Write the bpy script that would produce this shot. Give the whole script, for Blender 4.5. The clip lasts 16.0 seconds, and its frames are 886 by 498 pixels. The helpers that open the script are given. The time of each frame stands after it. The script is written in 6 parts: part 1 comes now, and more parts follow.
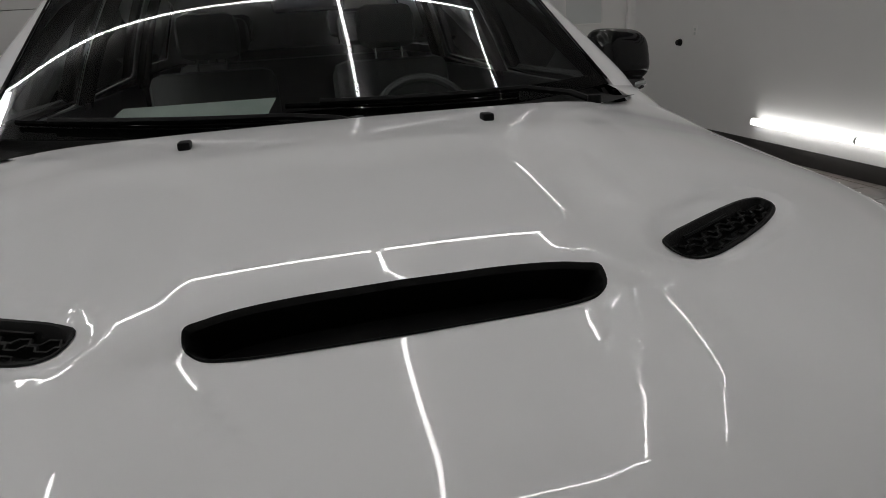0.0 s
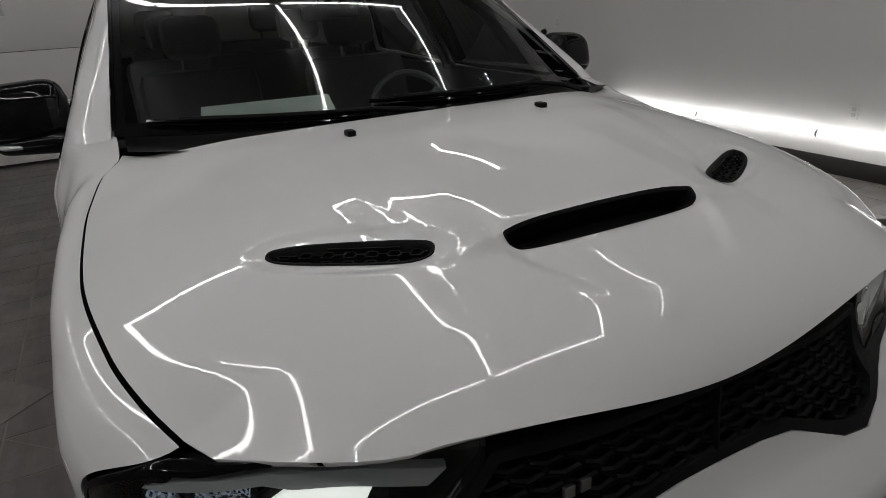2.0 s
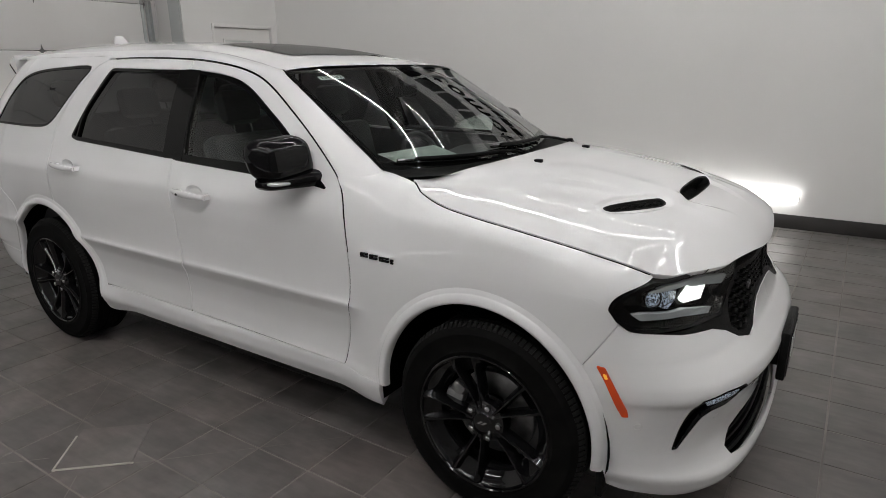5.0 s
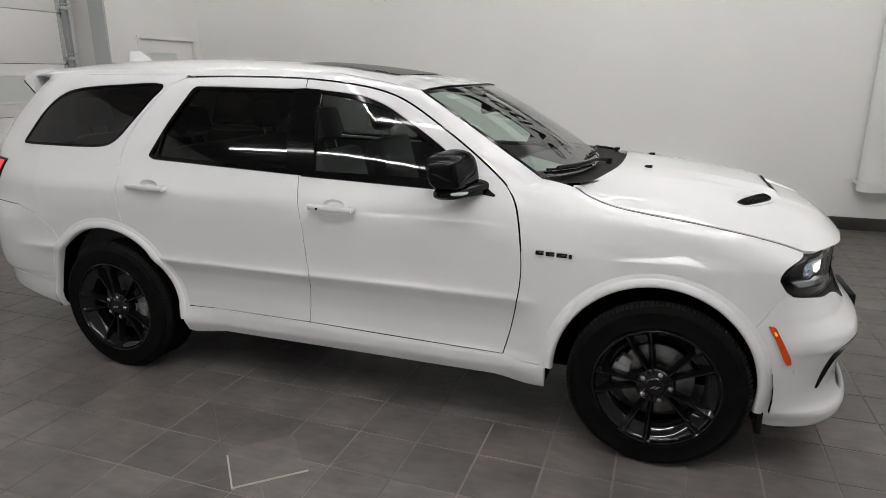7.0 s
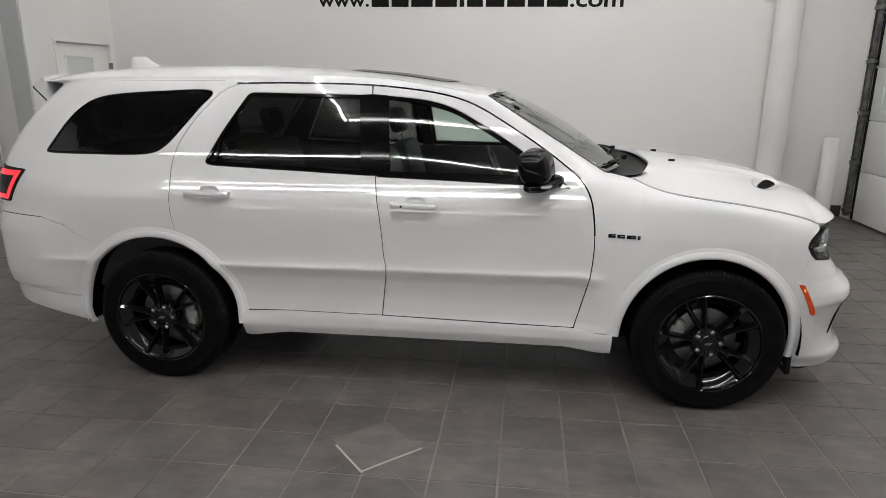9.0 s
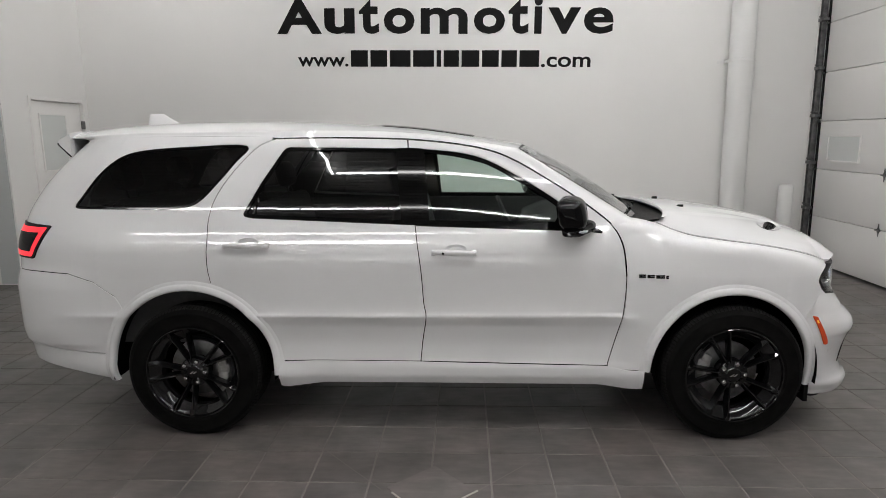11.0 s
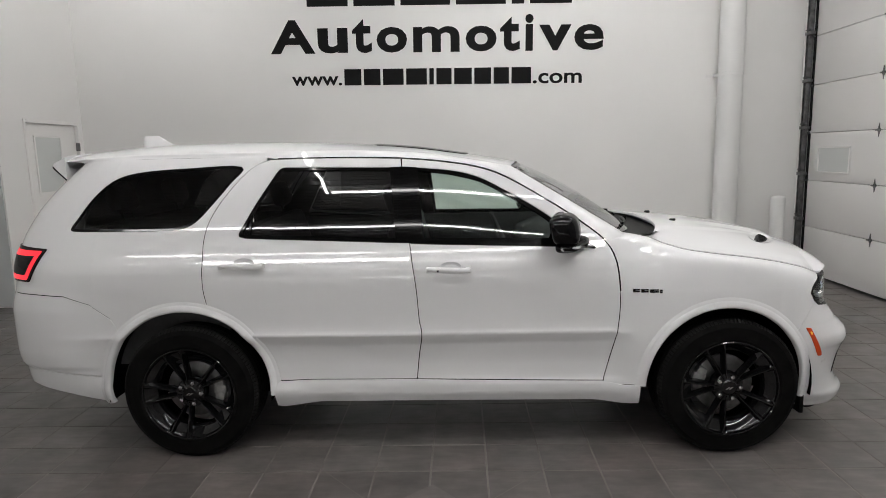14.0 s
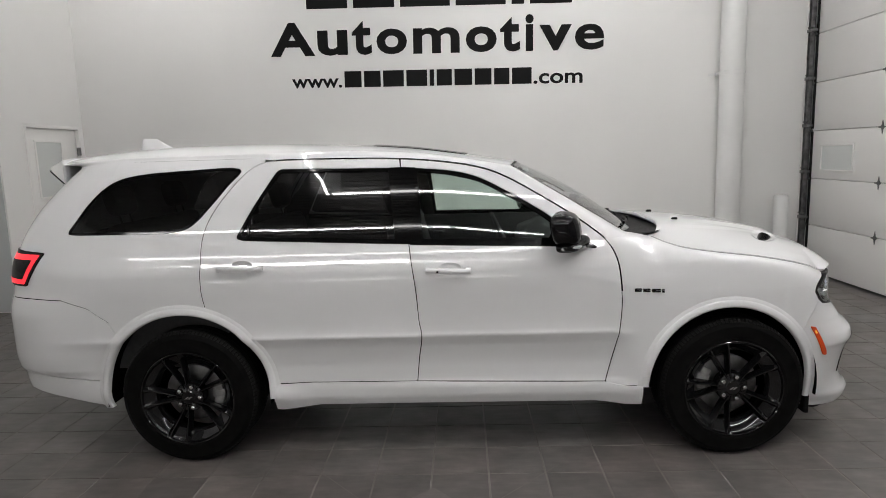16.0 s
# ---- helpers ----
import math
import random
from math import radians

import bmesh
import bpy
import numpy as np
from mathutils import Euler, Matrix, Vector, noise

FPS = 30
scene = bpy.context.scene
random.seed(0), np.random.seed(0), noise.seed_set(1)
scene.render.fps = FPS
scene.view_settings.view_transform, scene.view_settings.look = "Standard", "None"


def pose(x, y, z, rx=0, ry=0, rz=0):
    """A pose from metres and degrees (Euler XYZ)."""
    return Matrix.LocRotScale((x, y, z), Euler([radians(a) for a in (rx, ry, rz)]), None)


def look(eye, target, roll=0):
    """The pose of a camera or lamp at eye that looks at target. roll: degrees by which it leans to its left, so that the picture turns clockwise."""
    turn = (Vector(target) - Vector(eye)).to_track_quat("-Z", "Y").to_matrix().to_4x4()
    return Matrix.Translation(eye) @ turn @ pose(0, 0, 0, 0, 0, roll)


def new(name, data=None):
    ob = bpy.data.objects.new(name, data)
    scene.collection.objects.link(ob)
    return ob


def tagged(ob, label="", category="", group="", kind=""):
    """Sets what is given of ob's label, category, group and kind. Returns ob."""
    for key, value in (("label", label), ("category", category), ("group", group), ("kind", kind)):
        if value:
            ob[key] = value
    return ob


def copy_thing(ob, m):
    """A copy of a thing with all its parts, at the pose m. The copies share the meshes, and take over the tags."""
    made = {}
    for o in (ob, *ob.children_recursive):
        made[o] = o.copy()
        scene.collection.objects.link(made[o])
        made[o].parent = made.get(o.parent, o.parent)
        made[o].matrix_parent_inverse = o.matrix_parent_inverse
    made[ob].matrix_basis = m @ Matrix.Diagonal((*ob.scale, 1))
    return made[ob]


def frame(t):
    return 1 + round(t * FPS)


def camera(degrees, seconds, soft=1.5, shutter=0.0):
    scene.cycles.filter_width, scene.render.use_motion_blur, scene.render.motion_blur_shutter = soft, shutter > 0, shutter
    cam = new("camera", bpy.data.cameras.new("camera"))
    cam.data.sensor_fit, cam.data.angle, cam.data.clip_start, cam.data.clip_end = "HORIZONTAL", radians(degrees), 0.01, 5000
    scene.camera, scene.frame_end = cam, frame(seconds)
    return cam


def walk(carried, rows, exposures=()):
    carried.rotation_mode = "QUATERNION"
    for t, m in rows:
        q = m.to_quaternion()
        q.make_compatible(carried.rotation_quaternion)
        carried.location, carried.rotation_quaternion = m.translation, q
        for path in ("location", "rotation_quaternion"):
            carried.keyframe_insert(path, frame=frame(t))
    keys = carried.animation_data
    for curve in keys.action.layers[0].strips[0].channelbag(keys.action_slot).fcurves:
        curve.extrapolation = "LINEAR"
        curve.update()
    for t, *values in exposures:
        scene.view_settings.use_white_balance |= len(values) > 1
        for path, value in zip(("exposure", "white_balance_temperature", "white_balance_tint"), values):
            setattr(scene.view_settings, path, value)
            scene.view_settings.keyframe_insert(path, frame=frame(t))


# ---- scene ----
cam = camera(70.6, 16.0, 0.9)
PATH = [
    (0, (4.1, -0.049, 1.416), (2.265, 0.37, 0.74), -3.6),
    (0.5, (4.142, -0.119, 1.414), (2.318, 0.32, 0.723), -3.7),
    (1, (4.254, -0.297, 1.44), (2.451, 0.219, 0.743), -3.8),
    (1.5, (4.321, -0.481, 1.478), (2.569, 0.165, 0.762), -3.5),
    (2, (4.35, -0.72, 1.528), (2.691, 0.114, 0.785), -3.3),
    (2.5, (4.407, -1.054, 1.555), (2.836, -0.02, 0.876), -2.0),
    (3, (4.487, -1.368, 1.573), (2.991, -0.219, 0.908), -1.6),
    (3.5, (4.422, -1.654, 1.573), (3.042, -0.361, 0.923), -0.9),
    (4, (4.327, -2.003, 1.601), (3.06, -0.585, 0.983), -0.7),
    (6.5, (3.308, -3.406, 1.666), (2.564, -1.628, 1.132), -0.2),
    (7, (3.0, -3.548, 1.686), (2.354, -1.732, 1.152), -0.2),
    (7.5, (2.731, -3.715, 1.682), (2.182, -1.866, 1.153), -0.2),
    (8, (2.486, -3.873, 1.699), (2.053, -1.993, 1.17), -0.1),
    (10.5, (1.633, -4.222, 1.688), (1.533, -2.273, 1.249), -0.4),
    (11, (1.561, -4.256, 1.686), (1.487, -2.289, 1.333), -0.5),
    (11.5, (1.529, -4.312, 1.688), (1.474, -2.341, 1.352), -0.6),
    (12, (1.521, -4.339, 1.705), (1.483, -2.367, 1.376), -0.8),
    (12.5, (1.547, -4.341, 1.705), (1.494, -2.368, 1.383), -1.0),
    (13, (1.562, -4.337, 1.712), (1.493, -2.363, 1.395), -1.1),
    (13.5, (1.572, -4.298, 1.713), (1.504, -2.324, 1.4), -1.2),
    (14, (1.57, -4.273, 1.703), (1.509, -2.298, 1.397), -1.3),
    (14.5, (1.565, -4.26, 1.709), (1.506, -2.284, 1.403), -1.4),
    (15, (1.57, -4.26, 1.71), (1.5, -2.285, 1.408), -1.6),
    (15.5, (1.582, -4.25, 1.703), (1.506, -2.274, 1.402), -1.7),
    (16, (1.589, -4.244, 1.69), (1.518, -2.267, 1.391), -1.8),
]
EXPOSURES = [(0.0, -1.38), (1.0, -1.47), (1.5, -1.46), (2.5, -1.24), (3.5, -1.0), (4.2, -0.70), (6.3, -0.08), (8.0, -0.04), (10.5, -0.1), (16.0, -0.13)]
walk(cam, [(t, look(eye, target, roll)) for t, eye, target, roll in PATH], EXPOSURES)

# world: closed room, a trace of grey so that nothing is pure black
world = bpy.data.worlds.new("world")
scene.world = world
world.use_nodes = True
world.node_tree.nodes["Background"].inputs[0].default_value = (0.5, 0.5, 0.5, 1)
world.node_tree.nodes["Background"].inputs[1].default_value = 0.02
TUBE_POWER, WALL_TUBE_POWER = 45.5, 10.0


# ------------------------------------------------------------------ materials
def material(name, colour, rough=0.5, metal=0.0, coat=0.0, spec=0.5, emit=None, power=0.0):
    m = bpy.data.materials.new(name)
    m.use_nodes = True
    b = m.node_tree.nodes["Principled BSDF"]
    b.inputs["Base Color"].default_value = (*colour, 1)
    b.inputs["Roughness"].default_value = rough
    b.inputs["Metallic"].default_value = metal
    b.inputs["Coat Weight"].default_value = coat
    b.inputs["Coat Roughness"].default_value = 0.006
    b.inputs["Specular IOR Level"].default_value = spec
    if emit:
        b.inputs["Emission Color"].default_value = (*emit, 1)
        b.inputs["Emission Strength"].default_value = power
    return m


def grain(m, scale, low, high, rough=None, bump=0.0, detail=6.0, fine=None):
    """Mottle the base colour between two tones, vary the roughness, and add fine relief."""
    nt = m.node_tree
    b = nt.nodes["Principled BSDF"]
    tc = nt.nodes.new("ShaderNodeTexCoord")
    n = nt.nodes.new("ShaderNodeTexNoise")
    n.inputs["Scale"].default_value, n.inputs["Detail"].default_value = scale, detail
    nt.links.new(tc.outputs["Object"], n.inputs["Vector"])
    r = nt.nodes.new("ShaderNodeValToRGB")
    r.color_ramp.elements[0].position, r.color_ramp.elements[1].position = 0.3, 0.7
    r.color_ramp.elements[0].color, r.color_ramp.elements[1].color = (*low, 1), (*high, 1)
    nt.links.new(n.outputs["Fac"], r.inputs["Fac"])
    nt.links.new(r.outputs["Color"], b.inputs["Base Color"])
    if rough:
        mr = nt.nodes.new("ShaderNodeMapRange")
        mr.inputs["To Min"].default_value, mr.inputs["To Max"].default_value = rough
        nt.links.new(n.outputs["Fac"], mr.inputs["Value"])
        nt.links.new(mr.outputs["Result"], b.inputs["Roughness"])
    if bump:
        f = nt.nodes.new("ShaderNodeTexNoise")
        f.inputs["Scale"].default_value, f.inputs["Detail"].default_value = fine or scale * 12, 4.0
        nt.links.new(tc.outputs["Object"], f.inputs["Vector"])
        bp = nt.nodes.new("ShaderNodeBump")
        bp.inputs["Strength"].default_value, bp.inputs["Distance"].default_value = bump, 0.003
        nt.links.new(f.outputs["Fac"], bp.inputs["Height"])
        nt.links.new(bp.outputs["Normal"], b.inputs["Normal"])
    return m


def pane(name, tint, ior=1.5):
    """A thin sheet of tinted glass: clear or tinted passage, with mirror gloss by Fresnel."""
    m = bpy.data.materials.new(name)
    m.use_nodes = True
    nt = m.node_tree
    nt.nodes.clear()
    out = nt.nodes.new("ShaderNodeOutputMaterial")
    mix = nt.nodes.new("ShaderNodeMixShader")
    tr = nt.nodes.new("ShaderNodeBsdfTransparent")
    tr.inputs[0].default_value = (*tint, 1)
    gl = nt.nodes.new("ShaderNodeBsdfGlossy")
    gl.inputs["Color"].default_value = (1, 1, 1, 1)
    gl.inputs["Roughness"].default_value = 0.01
    fr = nt.nodes.new("ShaderNodeFresnel")
    fr.inputs["IOR"].default_value = ior
    nt.links.new(fr.outputs[0], mix.inputs[0])
    nt.links.new(tr.outputs[0], mix.inputs[1])
    nt.links.new(gl.outputs[0], mix.inputs[2])
    nt.links.new(mix.outputs[0], out.inputs[0])
    return m


PAINT = material("white_car_paint", (0.765, 0.765, 0.77), 0.7, coat=1.0, spec=0.0)
GLOSS_BLACK = material("gloss_black", (0.003, 0.003, 0.0035), 0.5, coat=0.55, spec=0.0)
RIM_BLACK = material("gloss_black_wheel", (0.005, 0.005, 0.0055), 0.5, coat=1.0, spec=0.0)
PLASTIC = grain(material("black_plastic", (0.005, 0.005, 0.005), 0.5, spec=0.13), 40, (0.004, 0.004, 0.004), (0.007, 0.007, 0.007), (0.42, 0.6), 0.25, fine=600)
# recess shade put into the colour: near black for gaps and inner parts
SHELL = material("recess_shade_black", (0.0015, 0.0015, 0.0015), 0.9, spec=0.03)
RUBBER = grain(material("tyre_rubber", (0.006, 0.006, 0.006), 0.6, spec=0.06), 18, (0.003, 0.003, 0.003), (0.007, 0.0068, 0.0065), (0.6, 0.85), 0.2, fine=300)
TRIM_SEAL = material("black_window_seal", (0.003, 0.003, 0.003), 0.05, spec=0.2)
CAST = grain(material("cast_silver", (0.3, 0.3, 0.3), 0.35, 0.6), 30, (0.22, 0.22, 0.22), (0.4, 0.4, 0.39), (0.3, 0.45))
STEEL = material("bright_steel", (0.62, 0.62, 0.62), 0.25, 1.0)
DARK_STEEL = grain(material("dark_steel", (0.2, 0.2, 0.2), 0.4, 1.0), 14, (0.12, 0.12, 0.12), (0.3, 0.3, 0.3), (0.3, 0.55))
CHROME = material("chrome", (0.8, 0.8, 0.8), 0.06, 1.0)
GLASS_CLEAR = pane("clear_glass", (0.84, 0.90, 0.87), 1.55)
GLASS_FRONT = pane("front_door_glass", (0.75, 0.84, 0.79), 1.5)
GLASS_PRIVACY = pane("privacy_glass", (0.15, 0.15, 0.15), 1.5)
LENS = pane("lamp_lens", (0.9, 0.92, 0.92), 1.45)
AMBER = material("amber_lens", (0.5, 0.045, 0.003), 0.3, coat=1.0, emit=(1.0, 0.11, 0.006), power=0.1)
AMBER_SPOT = material("lit_amber", (0.8, 0.3, 0.03), 0.3, coat=0.8, emit=(1.0, 0.42, 0.06), power=0.9)
TREAD = grain(material("dusty_tread", (0.016, 0.016, 0.016), 0.8, spec=0.15), 60, (0.006, 0.006, 0.006), (0.014, 0.0137, 0.0135), (0.6, 0.9))
RED = material("red_lens", (0.5, 0.01, 0.012), 0.15, coat=0.8, emit=(1.0, 0.03, 0.05), power=0.25)
RED_LIT = material("red_light", (0.7, 0.01, 0.02), 0.3, emit=(1.0, 0.035, 0.055), power=1.0)
LAMP_LIT = material("lit_headlamp", (0.9, 0.9, 0.9), 0.3, emit=(0.97, 1.0, 0.93), power=1.9)
LAMP_DIM = material("dim_lamp_glass", (0.45, 0.5, 0.55), 0.15, coat=1.0, emit=(0.75, 0.88, 1.0), power=0.25)
LAMP_GREY = material("lamp_light_guide", (0.5, 0.52, 0.53), 0.2, coat=1.0)


def sparkle(m, scale):
    """Cut-glass glints painted into colour and glow: pale blue cells over near black."""
    nt = m.node_tree
    b = nt.nodes["Principled BSDF"]
    tc = nt.nodes.new("ShaderNodeTexCoord")
    v = nt.nodes.new("ShaderNodeTexVoronoi")
    v.inputs["Scale"].default_value = scale
    nt.links.new(tc.outputs["Object"], v.inputs["Vector"])
    r = nt.nodes.new("ShaderNodeValToRGB")
    r.color_ramp.elements[0].position, r.color_ramp.elements[1].position = 0.25, 0.8
    r.color_ramp.elements[0].color, r.color_ramp.elements[1].color = (0.02, 0.025, 0.035, 1), (0.6, 0.7, 0.85, 1)
    sep = nt.nodes.new("ShaderNodeSeparateColor")
    nt.links.new(v.outputs["Color"], sep.inputs["Color"])
    nt.links.new(sep.outputs[0], r.inputs["Fac"])
    nt.links.new(r.outputs["Color"], b.inputs["Base Color"])
    nt.links.new(r.outputs["Color"], b.inputs["Emission Color"])


sparkle(LAMP_DIM, 240)
SEAT = grain(material("black_leather", (0.06, 0.06, 0.06), 0.45), 30, (0.055, 0.055, 0.056), (0.08, 0.08, 0.081), (0.4, 0.55), 0.2, fine=350)
DASH = grain(material("dashboard", (0.014, 0.014, 0.015), 0.55), 30, (0.045, 0.045, 0.046), (0.065, 0.065, 0.066), (0.5, 0.65), 0.2, fine=400)
PAPER = grain(material("pale_paper", (0.55, 0.62, 0.58), 0.7), 9, (0.48, 0.56, 0.52), (0.6, 0.66, 0.62))
GREEN = material("green_print", (0.08, 0.6, 0.12), 0.6)
WALL = grain(material("white_wall_paint", (0.78, 0.775, 0.76), 0.55), 0.7, (0.755, 0.75, 0.738), (0.79, 0.785, 0.77), (0.5, 0.62), 0.12, fine=160)
CEIL = grain(material("grey_ceiling_paint", (0.36, 0.36, 0.36), 0.8), 0.6, (0.34, 0.34, 0.34), (0.38, 0.38, 0.38), (0.7, 0.85), 0.1, fine=120)
# for the unseen walls: a tone set by the car's reflections and bounce
SOUTH = grain(material("dark_reflection_wall", (0.2, 0.2, 0.2), 0.6), 0.7, (0.19, 0.188, 0.185), (0.215, 0.212, 0.208), (0.5, 0.62), 0.12, fine=160)
BASE = grain(material("dark_baseboard", (0.035, 0.032, 0.03), 0.4), 3, (0.028, 0.026, 0.025), (0.045, 0.042, 0.04), (0.35, 0.5))
DOORWHITE = grain(material("white_door_enamel", (0.8, 0.79, 0.77), 0.35), 1.2, (0.77, 0.76, 0.745), (0.81, 0.80, 0.785), (0.3, 0.42), 0.1, fine=220)
JAMB = material("grey_jamb", (0.5, 0.52, 0.52), 0.5)
SIGN = material("black_vinyl", (0.006, 0.006, 0.006), 0.6, spec=0.12)
PIPE = grain(material("white_pipe_paint", (0.74, 0.74, 0.73), 0.4), 2.0, (0.70, 0.70, 0.69), (0.76, 0.76, 0.75), (0.35, 0.5), 0.25, fine=25)
PRINT = material("pale_print", (0.62, 0.62, 0.6), 0.5)
FROST = material("frosted_glass", (0.6, 0.62, 0.61), 0.3, coat=0.3)
TUBE = material("white_tube_light", (1, 1, 1), 0.5, emit=(1.0, 0.985, 0.972), power=TUBE_POWER)
WALL_TUBE = material("white_wall_tube", (1, 1, 1), 0.5, emit=(1.0, 0.985, 0.965), power=WALL_TUBE_POWER)
GROUT = grain(material("floor_grout", (0.17, 0.16, 0.15), 0.8), 1.6, (0.13, 0.12, 0.112), (0.30, 0.275, 0.255))
EDGE_METAL = material("brushed_edge_strip", (0.6, 0.58, 0.53), 0.4, 0.6)


def tile_material():
    """Slate-look tile: each a little lighter or darker, clouded and streaked, with faint warm and cool stretches."""
    m = material("grey_slate_tile", (0.12, 0.11, 0.105), 0.3, spec=0.6)
    nt = m.node_tree
    b = nt.nodes["Principled BSDF"]
    geo = nt.nodes.new("ShaderNodeNewGeometry")

    def cloud(scale, detail, low, high, stretch=(1, 1, 1)):
        mp = nt.nodes.new("ShaderNodeMapping")
        mp.inputs["Scale"].default_value = stretch
        nt.links.new(geo.outputs["Position"], mp.inputs["Vector"])
        n = nt.nodes.new("ShaderNodeTexNoise")
        n.inputs["Scale"].default_value, n.inputs["Detail"].default_value, n.inputs["Roughness"].default_value = scale, detail, 0.62
        nt.links.new(mp.outputs["Vector"], n.inputs["Vector"])
        r = nt.nodes.new("ShaderNodeMapRange")
        r.clamp = False
        r.inputs["From Min"].default_value, r.inputs["From Max"].default_value = 0.25, 0.75
        r.inputs["To Min"].default_value, r.inputs["To Max"].default_value = low, high
        nt.links.new(n.outputs["Fac"], r.inputs["Value"])
        return n, r

    def times(a, c):
        k = nt.nodes.new("ShaderNodeMath")
        k.operation = "MULTIPLY"
        nt.links.new(a, k.inputs[0])
        nt.links.new(c, k.inputs[1])
        return k.outputs[0]

    info = nt.nodes.new("ShaderNodeObjectInfo")
    each = nt.nodes.new("ShaderNodeMapRange")
    each.inputs["To Min"].default_value, each.inputs["To Max"].default_value = 0.88, 1.12
    nt.links.new(info.outputs["Random"], each.inputs["Value"])
    value = each.outputs["Result"]
    broad, level = cloud(0.9, 3.0, 0.9, 1.1)
    for r in (level, cloud(3.6, 4.0, 0.66, 1.36)[1], cloud(6.0, 2.0, 0.84, 1.16, (1.0, 4.0, 1.0))[1]):
        value = times(value, r.outputs["Result"])
    tone = nt.nodes.new("ShaderNodeMix")
    tone.data_type = "RGBA"
    tone.inputs[6].default_value, tone.inputs[7].default_value = (0.136, 0.115, 0.107, 1), (0.121, 0.115, 0.111, 1)
    nt.links.new(cloud(1.3, 2.0, 0.0, 1.0)[1].outputs["Result"], tone.inputs[0])
    hsv = nt.nodes.new("ShaderNodeHueSaturation")
    nt.links.new(value, hsv.inputs["Value"])
    nt.links.new(tone.outputs[2], hsv.inputs["Color"])
    nt.links.new(hsv.outputs["Color"], b.inputs["Base Color"])
    nt.links.new(cloud(3.0, 2.0, 0.36, 0.46)[1].outputs["Result"], b.inputs["Roughness"])
    return m


TILE = tile_material()


# ------------------------------------------------------------------ mesh helpers
def mesh_object(name, verts, faces, mat, parent=None, label="", normals=None, smooth=True, mats=None, idx=None):
    me = bpy.data.meshes.new(name)
    me.from_pydata([tuple(v) for v in verts], [], [tuple(f) for f in faces])
    for x in mats or [mat]:
        me.materials.append(x)
    if smooth:
        me.shade_smooth()
    if idx:
        me.polygons.foreach_set("material_index", idx)
    me.update()
    if normals is not None:
        me.normals_split_custom_set_from_vertices([tuple(n) for n in normals])
    ob = new(name, me)
    ob.parent = parent
    if label:
        ob["label"] = label
    return ob


def part(name, bm, mat, parent=None, label="", smooth=True):
    """Links a bmesh as one mesh object under a thing or a part."""
    me = bpy.data.meshes.new(name)
    bm.normal_update()
    if smooth:
        for f in bm.faces:
            f.smooth = True
        for e in bm.edges:
            if len(e.link_faces) == 2 and e.calc_face_angle(0) > 0.6:
                e.smooth = False
    bm.to_mesh(me)
    bm.free()
    me.materials.append(mat)
    ob = new(name, me)
    ob.parent = parent
    if label:
        ob["label"] = label
    return ob


def box(bm, lo, hi, bevel=0.0, m=None):
    c = [(a + b) / 2 for a, b in zip(lo, hi)]
    d = [b - a for a, b in zip(lo, hi)]
    r = bmesh.ops.create_cube(bm, size=1, matrix=Matrix.LocRotScale(c, None, d))
    vs = r["verts"]
    if bevel:
        es = list({e for v in vs for e in v.link_edges})
        g = bmesh.ops.bevel(bm, geom=es, offset=bevel, segments=2, affect="EDGES", profile=0.5)
        vs = [v for v in set(g["verts"]) | {v for f in g["faces"] for v in f.verts} if v.is_valid] + [v for v in vs if v.is_valid]
        vs = list(set(vs))
    if m is not None:
        bmesh.ops.transform(bm, matrix=m, verts=vs)
    return vs


def boxed(name, lo, hi, mat, parent=None, label="", bevel=0.0, m=None):
    bm = bmesh.new()
    box(bm, lo, hi, bevel, m)
    return part(name, bm, mat, parent, label)


def rod(bm, a, b, r, seg=16, r2=None, caps=True):
    a, b = Vector(a), Vector(b)
    q = (b - a).to_track_quat("Z", "Y")
    return bmesh.ops.create_cone(bm, cap_ends=caps, segments=seg, radius1=r, radius2=r if r2 is None else r2, depth=(b - a).length, matrix=Matrix.LocRotScale((a + b) / 2, q, None))["verts"]


def lathe(bm, profile, seg, axis_m=None, start=0.0):
    """Turn a profile of (radius, height) round the local z axis."""
    rings = []
    for r, h in profile:
        rings.append([bm.verts.new((r * math.cos(2 * math.pi * i / seg + start), r * math.sin(2 * math.pi * i / seg + start), h)) for i in range(seg)])
    for a, b in zip(rings, rings[1:]):
        for i in range(seg):
            j = (i + 1) % seg
            bm.faces.new((a[i], a[j], b[j], b[i]))
    if axis_m is not None:
        bmesh.ops.transform(bm, matrix=axis_m, verts=[v for r in rings for v in r])
    return rings


def table(*pts):
    """A smooth monotone curve through (x, value) points, flat beyond its ends."""
    xs = np.array([p[0] for p in pts], float)
    ys = np.array([p[1] for p in pts], float)
    h = np.diff(xs)
    d = np.diff(ys) / h
    m = np.zeros(len(xs))
    m[0], m[-1] = d[0], d[-1]
    for i in range(1, len(xs) - 1):
        if d[i - 1] * d[i] > 0:
            w1, w2 = 2 * h[i] + h[i - 1], h[i] + 2 * h[i - 1]
            m[i] = (w1 + w2) / (w1 / d[i - 1] + w2 / d[i])

    def f(x):
        x = np.clip(x, xs[0], xs[-1]) if isinstance(x, np.ndarray) else min(max(x, xs[0]), xs[-1])
        i = np.minimum(np.searchsorted(xs, x, "right") - 1, len(h) - 1)
        t = (x - xs[i]) / h[i]
        return ((1 + 2 * t) * (1 - t) ** 2 * ys[i] + t * (1 - t) ** 2 * h[i] * m[i] + t * t * (3 - 2 * t) * ys[i + 1] + t * t * (t - 1) * h[i] * m[i + 1])

    return f


